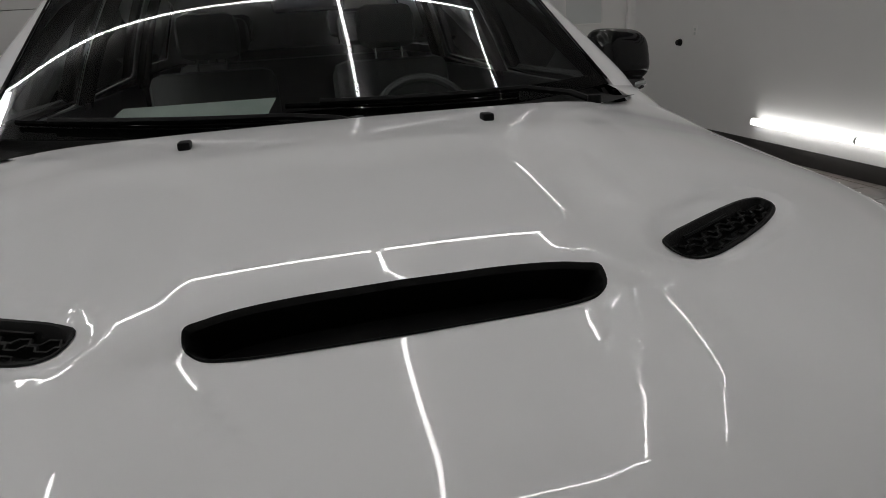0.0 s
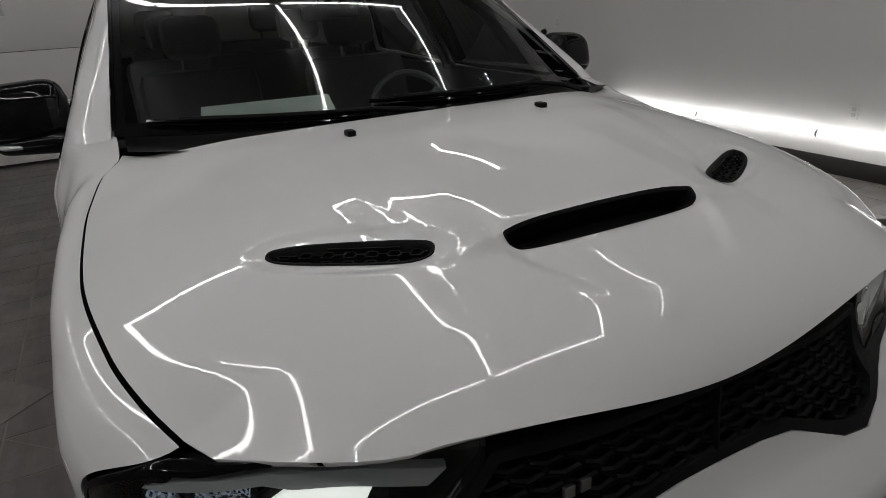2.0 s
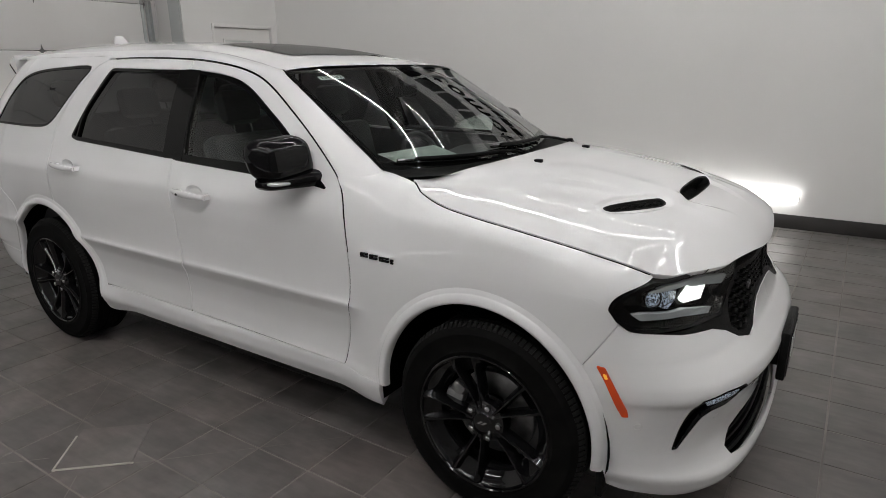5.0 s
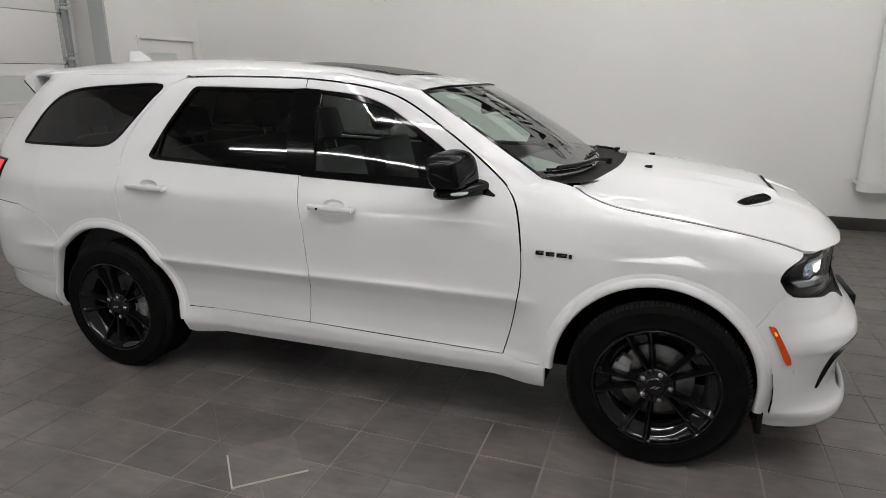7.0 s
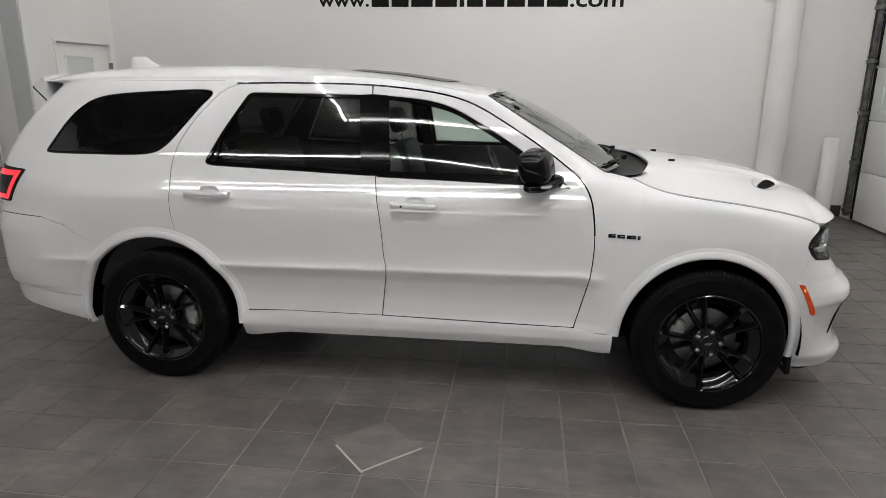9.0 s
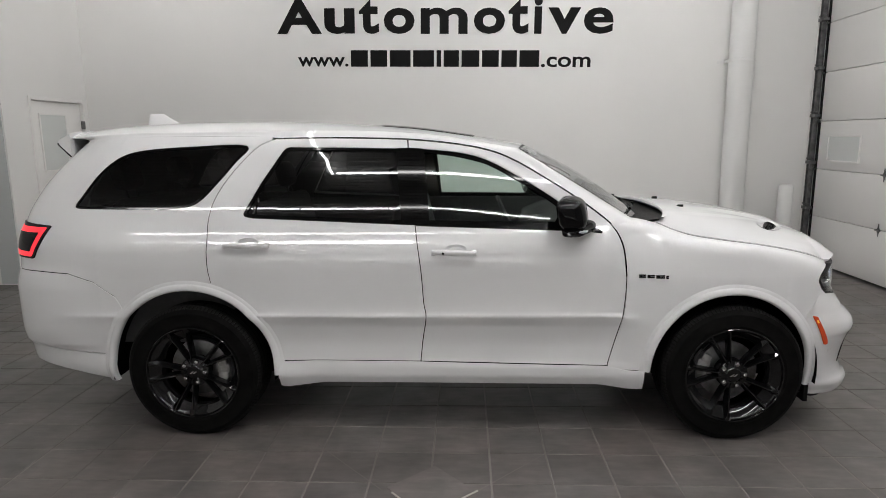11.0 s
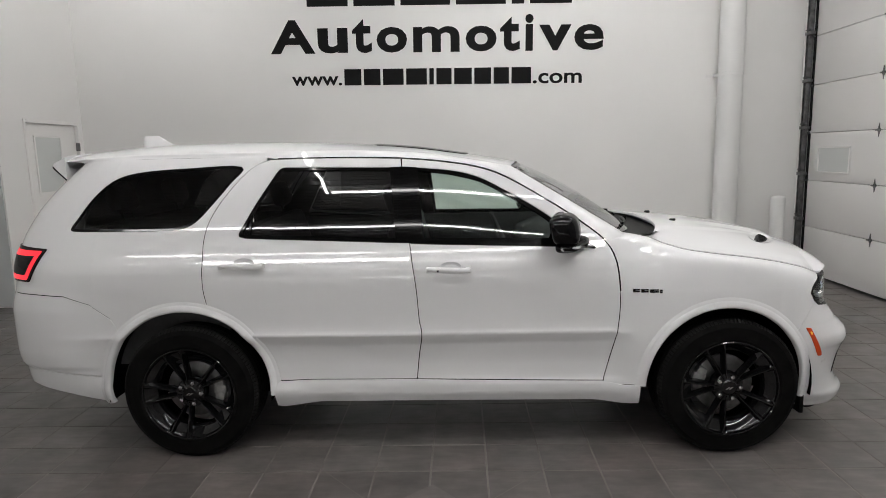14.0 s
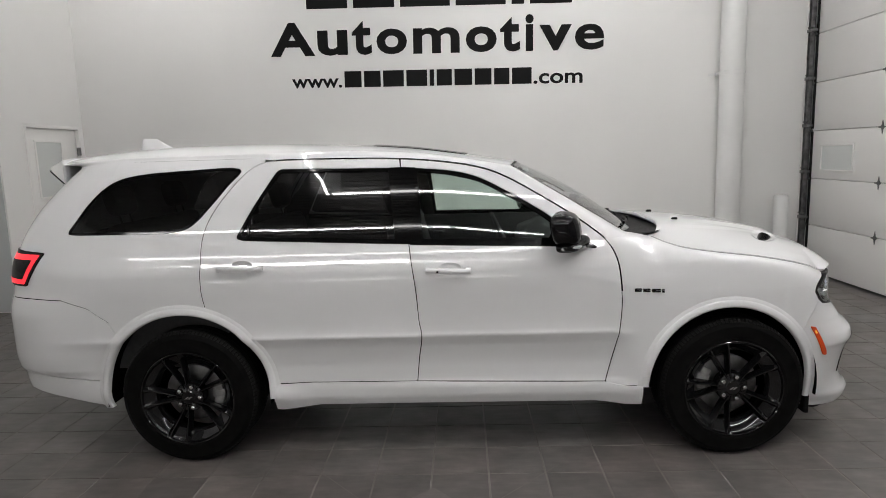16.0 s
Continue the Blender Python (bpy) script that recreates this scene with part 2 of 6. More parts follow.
def sstep(a, b, x):
    t = (x - a) / (b - a)
    t = np.clip(t, 0.0, 1.0) if isinstance(t, np.ndarray) else min(max(t, 0.0), 1.0)
    return t * t * (3 - 2 * t)


def lerp(a, b, t):
    return a + (b - a) * t


def densify(poly, step, closed=True):
    out = []
    n = len(poly)
    for i in range(n if closed else n - 1):
        a, b = np.array(poly[i], float), np.array(poly[(i + 1) % n], float)
        k = max(1, int(math.ceil(np.linalg.norm(b - a) / step)))
        out += [tuple(a + (b - a) * j / k) for j in range(k)]
    if not closed:
        out.append(tuple(poly[-1]))
    return out


def rounded(poly, r, seg=4):
    """Round the corners of a closed polygon."""
    out = []
    n = len(poly)
    for i in range(n):
        p, a, b = (np.array(poly[j % n], float) for j in (i, i - 1, i + 1))
        u, v = a - p, b - p
        k = min(r, 0.45 * np.linalg.norm(u), 0.45 * np.linalg.norm(v))
        s, e = p + u / np.linalg.norm(u) * k, p + v / np.linalg.norm(v) * k
        for j in range(seg + 1):
            t = j / seg
            out.append(tuple((1 - t) ** 2 * s + 2 * t * (1 - t) * p + t * t * e))
    return out


def spline(pts, per=6, closed=False):
    """A Catmull-Rom curve through points of any dimension."""
    p = [np.array(q, float) for q in pts]
    n = len(p)
    out = []
    for i in range(n if closed else n - 1):
        a, b, c, d = (p[(i + k) % n] if closed else p[min(max(i + k, 0), n - 1)] for k in (-1, 0, 1, 2))
        for j in range(per):
            t = j / per
            out.append(tuple(0.5 * (2 * b + (c - a) * t + (2 * a - 5 * b + 4 * c - d) * t * t + (3 * b - a - 3 * c + d) * t ** 3)))
    if not closed:
        out.append(tuple(p[-1]))
    return out


def inside(pt, poly):
    x, y = pt
    c = False
    j = len(poly) - 1
    for i in range(len(poly)):
        (xi, yi), (xj, yj) = poly[i], poly[j]
        if (yi > y) != (yj > y) and x < (xj - xi) * (y - yi) / (yj - yi) + xi:
            c = not c
        j = i
    return c


def inside_all(pts, poly):
    """The same for an array of points at once."""
    x, y = pts[:, 0], pts[:, 1]
    c = np.zeros(len(pts), bool)
    a = np.array(poly, float)
    for (xi, yi), (xj, yj) in zip(a, np.roll(a, 1, axis=0)):
        if yi != yj:
            c ^= ((yi > y) != (yj > y)) & (x < (xj - xi) * (y - yi) / (yj - yi) + xi)
    return c


def shrink(poly, d):
    """Move a closed polygon's edge inwards by d."""
    n = len(poly)
    area = sum(poly[i][0] * poly[(i + 1) % n][1] - poly[(i + 1) % n][0] * poly[i][1] for i in range(n))
    sg = 1 if area > 0 else -1
    out = []
    for i in range(n):
        a, p, b = np.array(poly[i - 1]), np.array(poly[i]), np.array(poly[(i + 1) % n])
        e1, e2 = p - a, b - p
        n1 = np.array((-e1[1], e1[0])) / (np.linalg.norm(e1) + 1e-9)
        n2 = np.array((-e2[1], e2[0])) / (np.linalg.norm(e2) + 1e-9)
        m = n1 + n2
        q = m / max(np.dot(m, m) / 2, 0.5)
        out.append(tuple(p + sg * d * q))
    return out


def fill(poly, holes, step):
    """Triangles of a flat polygon with holes, with a grid of points inside: points, faces and the border loops."""
    from mathutils import geometry
    pts, edges, loops = [], [], []
    for lp in [poly] + list(holes):
        ring = densify(lp, step)
        i0 = len(pts)
        pts += [Vector(p) for p in ring]
        edges += [(i0 + i, i0 + (i + 1) % len(ring)) for i in range(len(ring))]
        loops.append(ring)
    xs = [p[0] for p in poly]
    ys = [p[1] for p in poly]
    nx, ny = int((max(xs) - min(xs)) / step) + 1, int((max(ys) - min(ys)) / step) + 1
    inner = [shrink(l, step * 0.45) if i == 0 else shrink(l, -step * 0.45) for i, l in enumerate(loops)]
    gi, gj = np.meshgrid(np.arange(nx + 1), np.arange(ny + 1), indexing="ij")
    q = np.stack([min(xs) + (gi + 0.5 * (gj % 2)) * step, min(ys) + gj * step], -1).reshape(-1, 2)
    ok = inside_all(q, inner[0])
    for lp in inner[1:]:
        ok &= ~inside_all(q, lp)
    pts += [Vector(p) for p in q[ok]]
    v, _, f, ov, _, _ = geometry.delaunay_2d_cdt(pts, edges, [], 0, 1e-6)
    flat = np.array([tuple(p) for p in v])
    tri = np.array(f)
    mid = flat[tri].mean(axis=1)
    ok = inside_all(mid, loops[0])
    for lp in loops[1:]:
        ok &= ~inside_all(mid, lp)
    keep = []
    for t in tri[ok]:
        (ax, ay), (bx, by), (cx, cy) = flat[t]
        keep.append(tuple(int(i) for i in (t if (bx - ax) * (cy - ay) - (by - ay) * (cx - ax) > 0 else t[::-1])))
    return [tuple(p) for p in v], keep


def surface_normal(surf, a, b, e=0.002):
    p, q = np.array(surf(a + e, b)) - np.array(surf(a - e, b)), np.array(surf(a, b + e)) - np.array(surf(a, b - e))
    n = np.cross(p, q)
    return n / (np.linalg.norm(n) + 1e-12)


def skin(surf, poly, holes=(), step=0.04, lift=0.0, depth=0.014, flip=False, both=False):
    """A curved panel: a polygon in the surface's own two coordinates, laid on it, with folded edges.
    both: add its mirror image on the far side. Gives vertices, faces and normals."""
    pts, tris = fill(poly, holes, step)
    sg = -1 if flip else 1
    A, B = np.array(pts, float).T
    e = 0.002

    def at(a, b):
        return np.stack(np.broadcast_arrays(*surf(a, b)), -1).astype(float)

    P = at(A, B)
    N = np.cross(at(A + e, B) - at(A - e, B), at(A, B + e) - at(A, B - e))
    N = N / (np.linalg.norm(N, axis=1, keepdims=True) + 1e-12) * sg
    V = [p + n * lift for p, n in zip(P, N)]
    F = [t[::-1] if flip else t for t in tris]
    NN = list(N)
    if depth:
        cnt = {}
        for t in F:
            for a, b in ((t[0], t[1]), (t[1], t[2]), (t[2], t[0])):
                cnt[(a, b)] = 1
        rim = [(a, b) for a, b in cnt if (b, a) not in cnt]
        new_i = {}
        nb = {}
        for a, b in rim:
            d = V[b] - V[a]
            for k in (a, b):
                nb[k] = nb.get(k, 0) + np.cross(d, N[k])
        for k in nb:
            o = nb[k] / (np.linalg.norm(nb[k]) + 1e-9)
            i = len(V)
            new_i[k] = (i, i + 1)
            V += [V[k].copy(), V[k] - N[k] * depth]
            q = 0.6 * o + 0.4 * N[k]
            NN += [q / np.linalg.norm(q), o]
        for a, b in rim:
            F.append((new_i[a][0], new_i[a][1], new_i[b][1], new_i[b][0]))
    if both:
        twin, W, M = {}, [], []
        for i, p in enumerate(V):
            if abs(p[1]) < 1e-5 and i < len(P):
                twin[i] = i
                NN[i] = NN[i] * (1, 0, 1)
            else:
                twin[i] = len(V) + len(W)
                W.append(p * (1, -1, 1))
                M.append(NN[i] * (1, -1, 1))
        F = F + [tuple(twin[i] for i in reversed(f)) for f in F]
        V, NN = V + W, NN + M
    return V, F, NN


def grid_surface(rows, flip=False):
    """A quad sheet from rows of points, with smooth normals."""
    R = np.array(rows, float)
    n, m, _ = R.shape
    du = np.gradient(R, axis=0)
    dv = np.gradient(R, axis=1)
    N = np.cross(du, dv)
    N /= np.linalg.norm(N, axis=2, keepdims=True) + 1e-12
    F = [(i * m + j, (i + 1) * m + j, (i + 1) * m + j + 1, i * m + j + 1) for i in range(n - 1) for j in range(m - 1)]
    if flip:
        N = -N
        F = [f[::-1] for f in F]
    return [p for p in R.reshape(-1, 3)], F, [q for q in N.reshape(-1, 3)]


def mirrored(V, F, N):
    return [np.array(p) * (1, -1, 1) for p in V], [tuple(reversed(f)) for f in F], [np.array(n) * (1, -1, 1) for n in N]


def joined(*sets):
    V, F, N = [], [], []
    for v, f, n in sets:
        k = len(V)
        V += list(v)
        N += list(n)
        F += [tuple(k + i for i in q) for q in f]
    return V, F, N


def put(name, vfn, mat, parent, label=""):
    return mesh_object(name, vfn[0], vfn[1], mat, parent, label, vfn[2])


def pair(name, vfn, mat, parent, label=""):
    """A part on the right-hand side and its mirror image on the left: two objects."""
    put(name, vfn, mat, parent, label)
    return put(name, mirrored(*vfn), mat, parent, label)


def tube_along(bm, pts, r, seg=8, closed=False):
    """A round bar along a line of points."""
    pts = [Vector(p) for p in pts]
    rings = []
    n = len(pts)
    for i, p in enumerate(pts):
        d = (pts[(i + 1) % n] - pts[i - 1]) if closed else (pts[min(i + 1, n - 1)] - pts[max(i - 1, 0)])
        q = d.to_track_quat("Z", "Y")
        rings.append([bm.verts.new(p + q @ Vector((r * math.cos(2 * math.pi * k / seg), r * math.sin(2 * math.pi * k / seg), 0))) for k in range(seg)])
    for i in range(n if closed else n - 1):
        a, b = rings[i], rings[(i + 1) % n]
        for k in range(seg):
            bm.faces.new((a[k], a[(k + 1) % seg], b[(k + 1) % seg], b[k]))
    if not closed:
        bm.faces.new(rings[0][::-1])
        bm.faces.new(rings[-1])


# ------------------------------------------------------------------ the room
ROOM_X0, ROOM_X1, ROOM_Y0, ROOM_Y1, ROOM_Z = -4.25, 6.15, -6.6, 4.5, 4.6
T = 0.2
FLOOR_Z = -0.015


def structure(ob, label, category):
    return tagged(ob, label, category, kind="structure")


structure(boxed("wall_north", (ROOM_X0 - 1, ROOM_Y1, -0.1), (ROOM_X1 + 1, ROOM_Y1 + T, ROOM_Z), WALL), "smooth white painted wall behind the car", "wall")
# unseen wall added to close the room, dark to shape the reflections
structure(boxed("wall_south", (ROOM_X0 - 1, ROOM_Y0 - T, -0.1), (ROOM_X1 + 1, ROOM_Y0, ROOM_Z), SOUTH), "plain unseen wall closing the bay, its dark tone set for reflections", "wall")
bm = bmesh.new()
box(bm, (ROOM_X0 - 1, ROOM_Y0 - T, ROOM_Z + 0.04), (ROOM_X1 + 1, ROOM_Y1 + T, ROOM_Z + 0.15))
for k in range(int((ROOM_Y1 - ROOM_Y0) / 0.16)):
    y = ROOM_Y0 + 0.05 + 0.16 * k
    box(bm, (ROOM_X0 - 1, y, ROOM_Z), (ROOM_X1 + 1, y + 0.07, ROOM_Z + 0.039))
structure(part("ceiling", bm, CEIL, smooth=False), "grey painted ribbed metal deck ceiling", "ceiling")
# the west side: a wall pier with the side door next to the corner, then the sectional door's opening
PIER_X = -3.72
PIER_Y = 2.85
bm = bmesh.new()
DY0, DY1, DZ = 3.30, 4.42, 2.22
box(bm, (PIER_X - 0.75, PIER_Y, -0.1), (PIER_X, DY0, ROOM_Z))
box(bm, (PIER_X - 0.75, DY1, -0.1), (PIER_X, ROOM_Y1, ROOM_Z))
box(bm, (PIER_X - 0.75, DY0, DZ), (PIER_X, DY1, ROOM_Z))
structure(part("wall_west", bm, WALL, smooth=False), "white painted wall pier with a side door in it", "wall")
bm = bmesh.new()
box(bm, (ROOM_X0 - T, PIER_Y - 0.01, -0.1), (ROOM_X0 - 0.02, PIER_Y + 0.2, ROOM_Z))
box(bm, (ROOM_X0 - T, ROOM_Y0, -0.1), (ROOM_X0 - 0.02, -3.4, ROOM_Z))
box(bm, (ROOM_X0 - T, -3.4, 3.66), (ROOM_X0 - 0.02, PIER_Y, ROOM_Z))
structure(part("wall_west_door_surround", bm, WALL, smooth=False), "white wall round the overhead door", "wall")
bm = bmesh.new()
box(bm, (ROOM_X1 + 0.02, 4.3, -0.1), (ROOM_X1 + T, ROOM_Y1, ROOM_Z))
box(bm, (ROOM_X1 + 0.02, -1.6, 3.66), (ROOM_X1 + T, 4.3, ROOM_Z))
structure(part("wall_east", bm, WALL, smooth=False), "white wall round the overhead door", "wall")
# unseen too, kept dark so that it reflects little in the car
structure(boxed("wall_east_plain", (ROOM_X1 + 0.02, ROOM_Y0, -0.1), (ROOM_X1 + T, -1.6, ROOM_Z), SOUTH), "plain unseen wall beside the overhead door, its dark tone set for reflections", "wall")
structure(boxed("trim_grey_jamb", (PIER_X - 0.26, PIER_Y - 0.012, 0), (PIER_X - 0.02, PIER_Y - 0.002, 3.7), JAMB), "grey painted door jamb beside the wall pier", "jamb")


def baseboard(name, lo, hi):
    structure(boxed(name, (lo[0], lo[1], FLOOR_Z), hi, BASE, bevel=0.004), "dark brown vinyl baseboard along the wall", "baseboard")


baseboard("baseboard", (PIER_X + 0.014, ROOM_Y1 - 0.013, 0.0), (ROOM_X1, ROOM_Y1 - 0.001, 0.13))
baseboard("baseboard_west", (PIER_X + 0.001, PIER_Y, 0.0), (PIER_X + 0.013, DY0 - 0.06, 0.13))
baseboard("baseboard_pier", (PIER_X - 0.02, PIER_Y - 0.026, 0.0), (PIER_X + 0.013, PIER_Y - 0.013, 0.13))
baseboard("baseboard_south", (ROOM_X0, ROOM_Y0 + 0.001, 0.0), (ROOM_X1, ROOM_Y0 + 0.013, 0.13))


# side door with a frosted pane
def side_door():
    d = tagged(boxed("door_1", (PIER_X - 0.10, DY0 + 0.045, 0.01), (PIER_X - 0.035, DY1 - 0.045, DZ - 0.05), DOORWHITE, bevel=0.003), "white flush side door with a narrow frosted pane", "door", kind="structure")
    bm = bmesh.new()
    for lo, hi in (((PIER_X - 0.12, DY0, 0), (PIER_X + 0.012, DY0 + 0.04, DZ)), ((PIER_X - 0.12, DY1 - 0.04, 0), (PIER_X + 0.012, DY1, DZ)), ((PIER_X - 0.12, DY0 + 0.04, DZ - 0.045), (PIER_X + 0.012, DY1 - 0.04, DZ))):
        box(bm, lo, hi, 0.003)
    part("door_frame", bm, DOORWHITE, d)
    y0, y1, z0, z1 = 3.53, 4.02, 1.31, 2.0
    boxed("glass_pane", (PIER_X - 0.033, y0, z0), (PIER_X - 0.028, y1, z1), FROST, d, "frosted grey glass pane")
    bm = bmesh.new()
    for lo, hi in (((y0 - 0.025, z0 - 0.025), (y1 + 0.025, z0)), ((y0 - 0.025, z1), (y1 + 0.025, z1 + 0.025)), ((y0 - 0.025, z0), (y0, z1)), ((y1, z0), (y1 + 0.025, z1))):
        box(bm, (PIER_X - 0.035, lo[0], lo[1]), (PIER_X - 0.02, hi[0], hi[1]), 0.003)
    part("pane_frame", bm, DOORWHITE, d)
    for z in (0.35, 1.1, 1.83):
        boxed("hinge", (PIER_X - 0.03, DY1 - 0.055, z), (PIER_X + 0.02, DY1 - 0.03, z + 0.11), DARK_STEEL, d, "dark steel hinge", 0.004)
    bm = bmesh.new()
    rod(bm, (PIER_X - 0.035, DY0 + 0.1, 1.02), (PIER_X + 0.03, DY0 + 0.1, 1.02), 0.012)
    box(bm, (PIER_X + 0.02, DY0 + 0.09, 1.008), (PIER_X + 0.038, DY0 + 0.22, 1.032), 0.005)
    part("door_handle", bm, STEEL, d, "steel lever handle")


side_door()


# overhead sectional doors
def overhead_door(name, x, y0, y1, inward, track_at, panels, track, strip):
    """inward: +1 if the room lies towards +x. Sections 0.61 m high, each with its bevelled edges."""
    d = tagged(new(name), "white sectional overhead door with embossed panels", "garage door", kind="structure")
    d.location = (x, (y0 + y1) / 2, 0)
    inv = Matrix.Translation(-d.location)
    s = inward

    def hang(ob):
        ob.matrix_parent_inverse = inv
        return ob

    def lay(a, b, lo, hi):
        return (min(x + s * a, x + s * b), lo[0], lo[1]), (max(x + s * a, x + s * b), hi[0], hi[1])

    for k in range(6):
        z = 0.012 + 0.61 * k
        lo, hi = lay(-0.05, 0.0, (y0, z + 0.002), (y1, z + 0.606))
        sec = hang(boxed("section", lo, hi, DOORWHITE, d, "", 0.006))
        for y in (track_at + (0.06 if track_at < (y0 + y1) / 2 else -0.06), *[y0 + (y1 - y0) * f for f in (0.25, 0.5, 0.75)]):
            bm = bmesh.new()
            zc = z + 0.606
            if k == 5:
                bm.free()
                continue
            vs = [bm.verts.new((x + s * h, y + py, zc + pz)) for h in (0.0, 0.008) for py, pz in ((-0.038, 0), (-0.012, -0.022), (0, -0.075), (0.012, -0.022), (0.038, 0), (0.012, 0.022), (0, 0.075), (-0.012, 0.022))]
            bm.faces.new(vs[8:] if s > 0 else vs[8:][::-1])
            for i in range(8):
                bm.faces.new((vs[i], vs[(i + 1) % 8], vs[8 + (i + 1) % 8], vs[8 + i]))
            rod(bm, (x + s * 0.014, y - 0.04, zc), (x + s * 0.014, y + 0.04, zc), 0.009, 10)
            bmesh.ops.recalc_face_normals(bm, faces=bm.faces)
            hang(part("hinge", bm, DARK_STEEL, d, "dark steel door hinge"))
    for y, z in panels:
        bm = bmesh.new()
        w, h = 0.34, 0.17
        for lo, hi in (((y - w, z - h), (y + w, z - h + 0.025)), ((y - w, z + h - 0.025), (y + w, z + h)), ((y - w, z - h + 0.025), (y - w + 0.025, z + h - 0.025)), ((y + w - 0.025, z - h + 0.025), (y + w, z + h - 0.025))):
            box(bm, *lay(0.0, 0.014, lo, hi), 0.004)
        pf = hang(part("window_frame", bm, DOORWHITE, d))
        boxed("window_pane", *lay(0.0, 0.004, (y - w + 0.025, z - h + 0.025), (y + w - 0.025, z + h - 0.025)), FROST, pf, "frosted pane").matrix_parent_inverse = Matrix.Identity(4)
    # vertical track with its rollers and brackets
    bm = bmesh.new()
    t0, t1 = (track_at - 0.01, track_at + 0.045) if track_at < (y0 + y1) / 2 else (track_at - 0.045, track_at + 0.01)
    box(bm, *lay(0.012, 0.018, (t0, 0.05), (t1, 3.7)))
    box(bm, *lay(0.012, 0.075, (t0, 0.05), (t0 + 0.006, 3.7)))
    box(bm, *lay(0.012, 0.075, (t1 - 0.006, 0.05), (t1, 3.7)))
    hang(part("track", bm, track, d, "galvanised vertical door track", smooth=False))
    for k in range(7):
        z = 0.12 + 0.61 * k * 0.98
        bm = bmesh.new()
        box(bm, *lay(0.0, 0.085, (min(t0, t1) - 0.05, z - 0.02), (t1 + 0.02, z + 0.02)), 0.004)
        rod(bm, (x + s * 0.05, t0 - 0.03, z + 0.05), (x + s * 0.05, t1 + 0.05, z + 0.05), 0.012, 10)
        hang(part("roller_bracket", bm, track, d))
    for k in range(2):
        boxed("weather_strip", *lay(-0.02, 0.012, (t0 - 0.06 + 0.0, 0.02 + 1.85 * k), (t0 - 0.02, 1.83 + 1.85 * k)), strip, d, "rubber weather strip").matrix_parent_inverse = inv
    return d


overhead_door("door_2", ROOM_X1, -1.6, 4.28, -1, 4.27, ((3.62, 1.5), (2.2, 1.5), (0.8, 1.5)), DARK_STEEL, PLASTIC)
overhead_door("door_3", ROOM_X0, -3.4, PIER_Y - 0.03, 1, PIER_Y - 0.14, ((2.0, 1.55), (0.2, 1.55), (-1.85, 1.75)), JAMB, JAMB)


# round pipe by the corner, with straps
def wall_pipe():
    p = tagged(new("downpipe"), "white painted round wrapped pipe strapped to the wall", "pipe")
    px, py, r = 5.14, ROOM_Y1 - 0.19, 0.155
    p.location = (px, py, 0.45)
    inv = Matrix.Translation(-p.location)
    bm = bmesh.new()
    seg = 40
    prof = [(r * 0.55, 0.45), (r * 0.9, 0.455), (r, 0.47)] + [(r * (1 + 0.006 * math.sin(k * 2.4)), 0.55 + 0.29 * k) for k in range(14)] + [(r, 4.6)]
    lathe(bm, prof, seg, Matrix.Translation((px, py, 0)))
    part("pipe_run", bm, PIPE, p).matrix_parent_inverse = inv
    for z in (0.55, 2.63):
        bm = bmesh.new()
        lathe(bm, [(r + 0.001, z - 0.02), (r + 0.006, z - 0.018), (r + 0.006, z + 0.018), (r + 0.001, z + 0.02)], seg, Matrix.Translation((px, py, 0)))
        box(bm, (px - r - 0.09, ROOM_Y1 - 0.02, z - 0.018), (px - r + 0.02, ROOM_Y1 - 0.012, z + 0.018))
        box(bm, (px - r - 0.005, py, z - 0.018), (px - r + 0.002, ROOM_Y1 - 0.012, z + 0.018))
        box(bm, (px - r - 0.085, ROOM_Y1 - 0.024, z - 0.008), (px - r - 0.065, ROOM_Y1 - 0.006, z + 0.008))
        part("strap", bm, PIPE, p, "white painted pipe strap").matrix_parent_inverse = inv


wall_pipe()


def bollard():
    bm = bmesh.new()
    prof = [(0.09, FLOOR_Z), (0.09, 1.0), (0.086, 1.02), (0.07, 1.035), (0.0001, 1.042)]
    lathe(bm, prof, 28, Matrix.Translation((5.72, 4.05, 0)))
    tagged(part("bollard", bm, PIPE), "white painted steel bollard beside the overhead door", "bollard")


bollard()


# tube lights
def tube_light(a, b, r, mat, label, group, ends=True):
    a, b = Vector(a), Vector(b)
    t = tagged(new("tube_light"), label, "tube light", group)
    t.location = (a + b) / 2
    inv = Matrix.Translation(-t.location)
    d = (b - a).normalized()
    bm = bmesh.new()
    rod(bm, a + d * 0.012, b - d * 0.012, r, 14)
    part("diffuser", bm, mat, t, "glowing white diffuser").matrix_parent_inverse = inv
    for e0, e1 in ((a, a + d * 0.0118), (b - d * 0.0118, b)):
        bm = bmesh.new()
        rod(bm, e0, e1, r * 0.97, 14)
        part("end_cap", bm, DOORWHITE, t, "white end cap").matrix_parent_inverse = inv
    return t


LED_Z = 0.315
for k in range(4):
    tube_light((-1.3 + 1.24 * k, ROOM_Y1 - 0.062, LED_Z), (-1.3 + 1.24 * k + 1.238, ROOM_Y1 - 0.062, LED_Z), 0.035, WALL_TUBE, "glowing white tube light fixed low along the wall", "tube lights along the wall")

# unseen row added on the south wall to light the car's side
for k in range(6):
    tube_light((-2.4 + 1.24 * k, ROOM_Y0 + 0.062, LED_Z), (-2.4 + 1.24 * k + 1.238, ROOM_Y0 + 0.062, LED_Z), 0.035, WALL_TUBE, "glowing white tube light fixed low along the wall", "tube lights along the wall")

CEIL_Z = ROOM_Z - 0.04


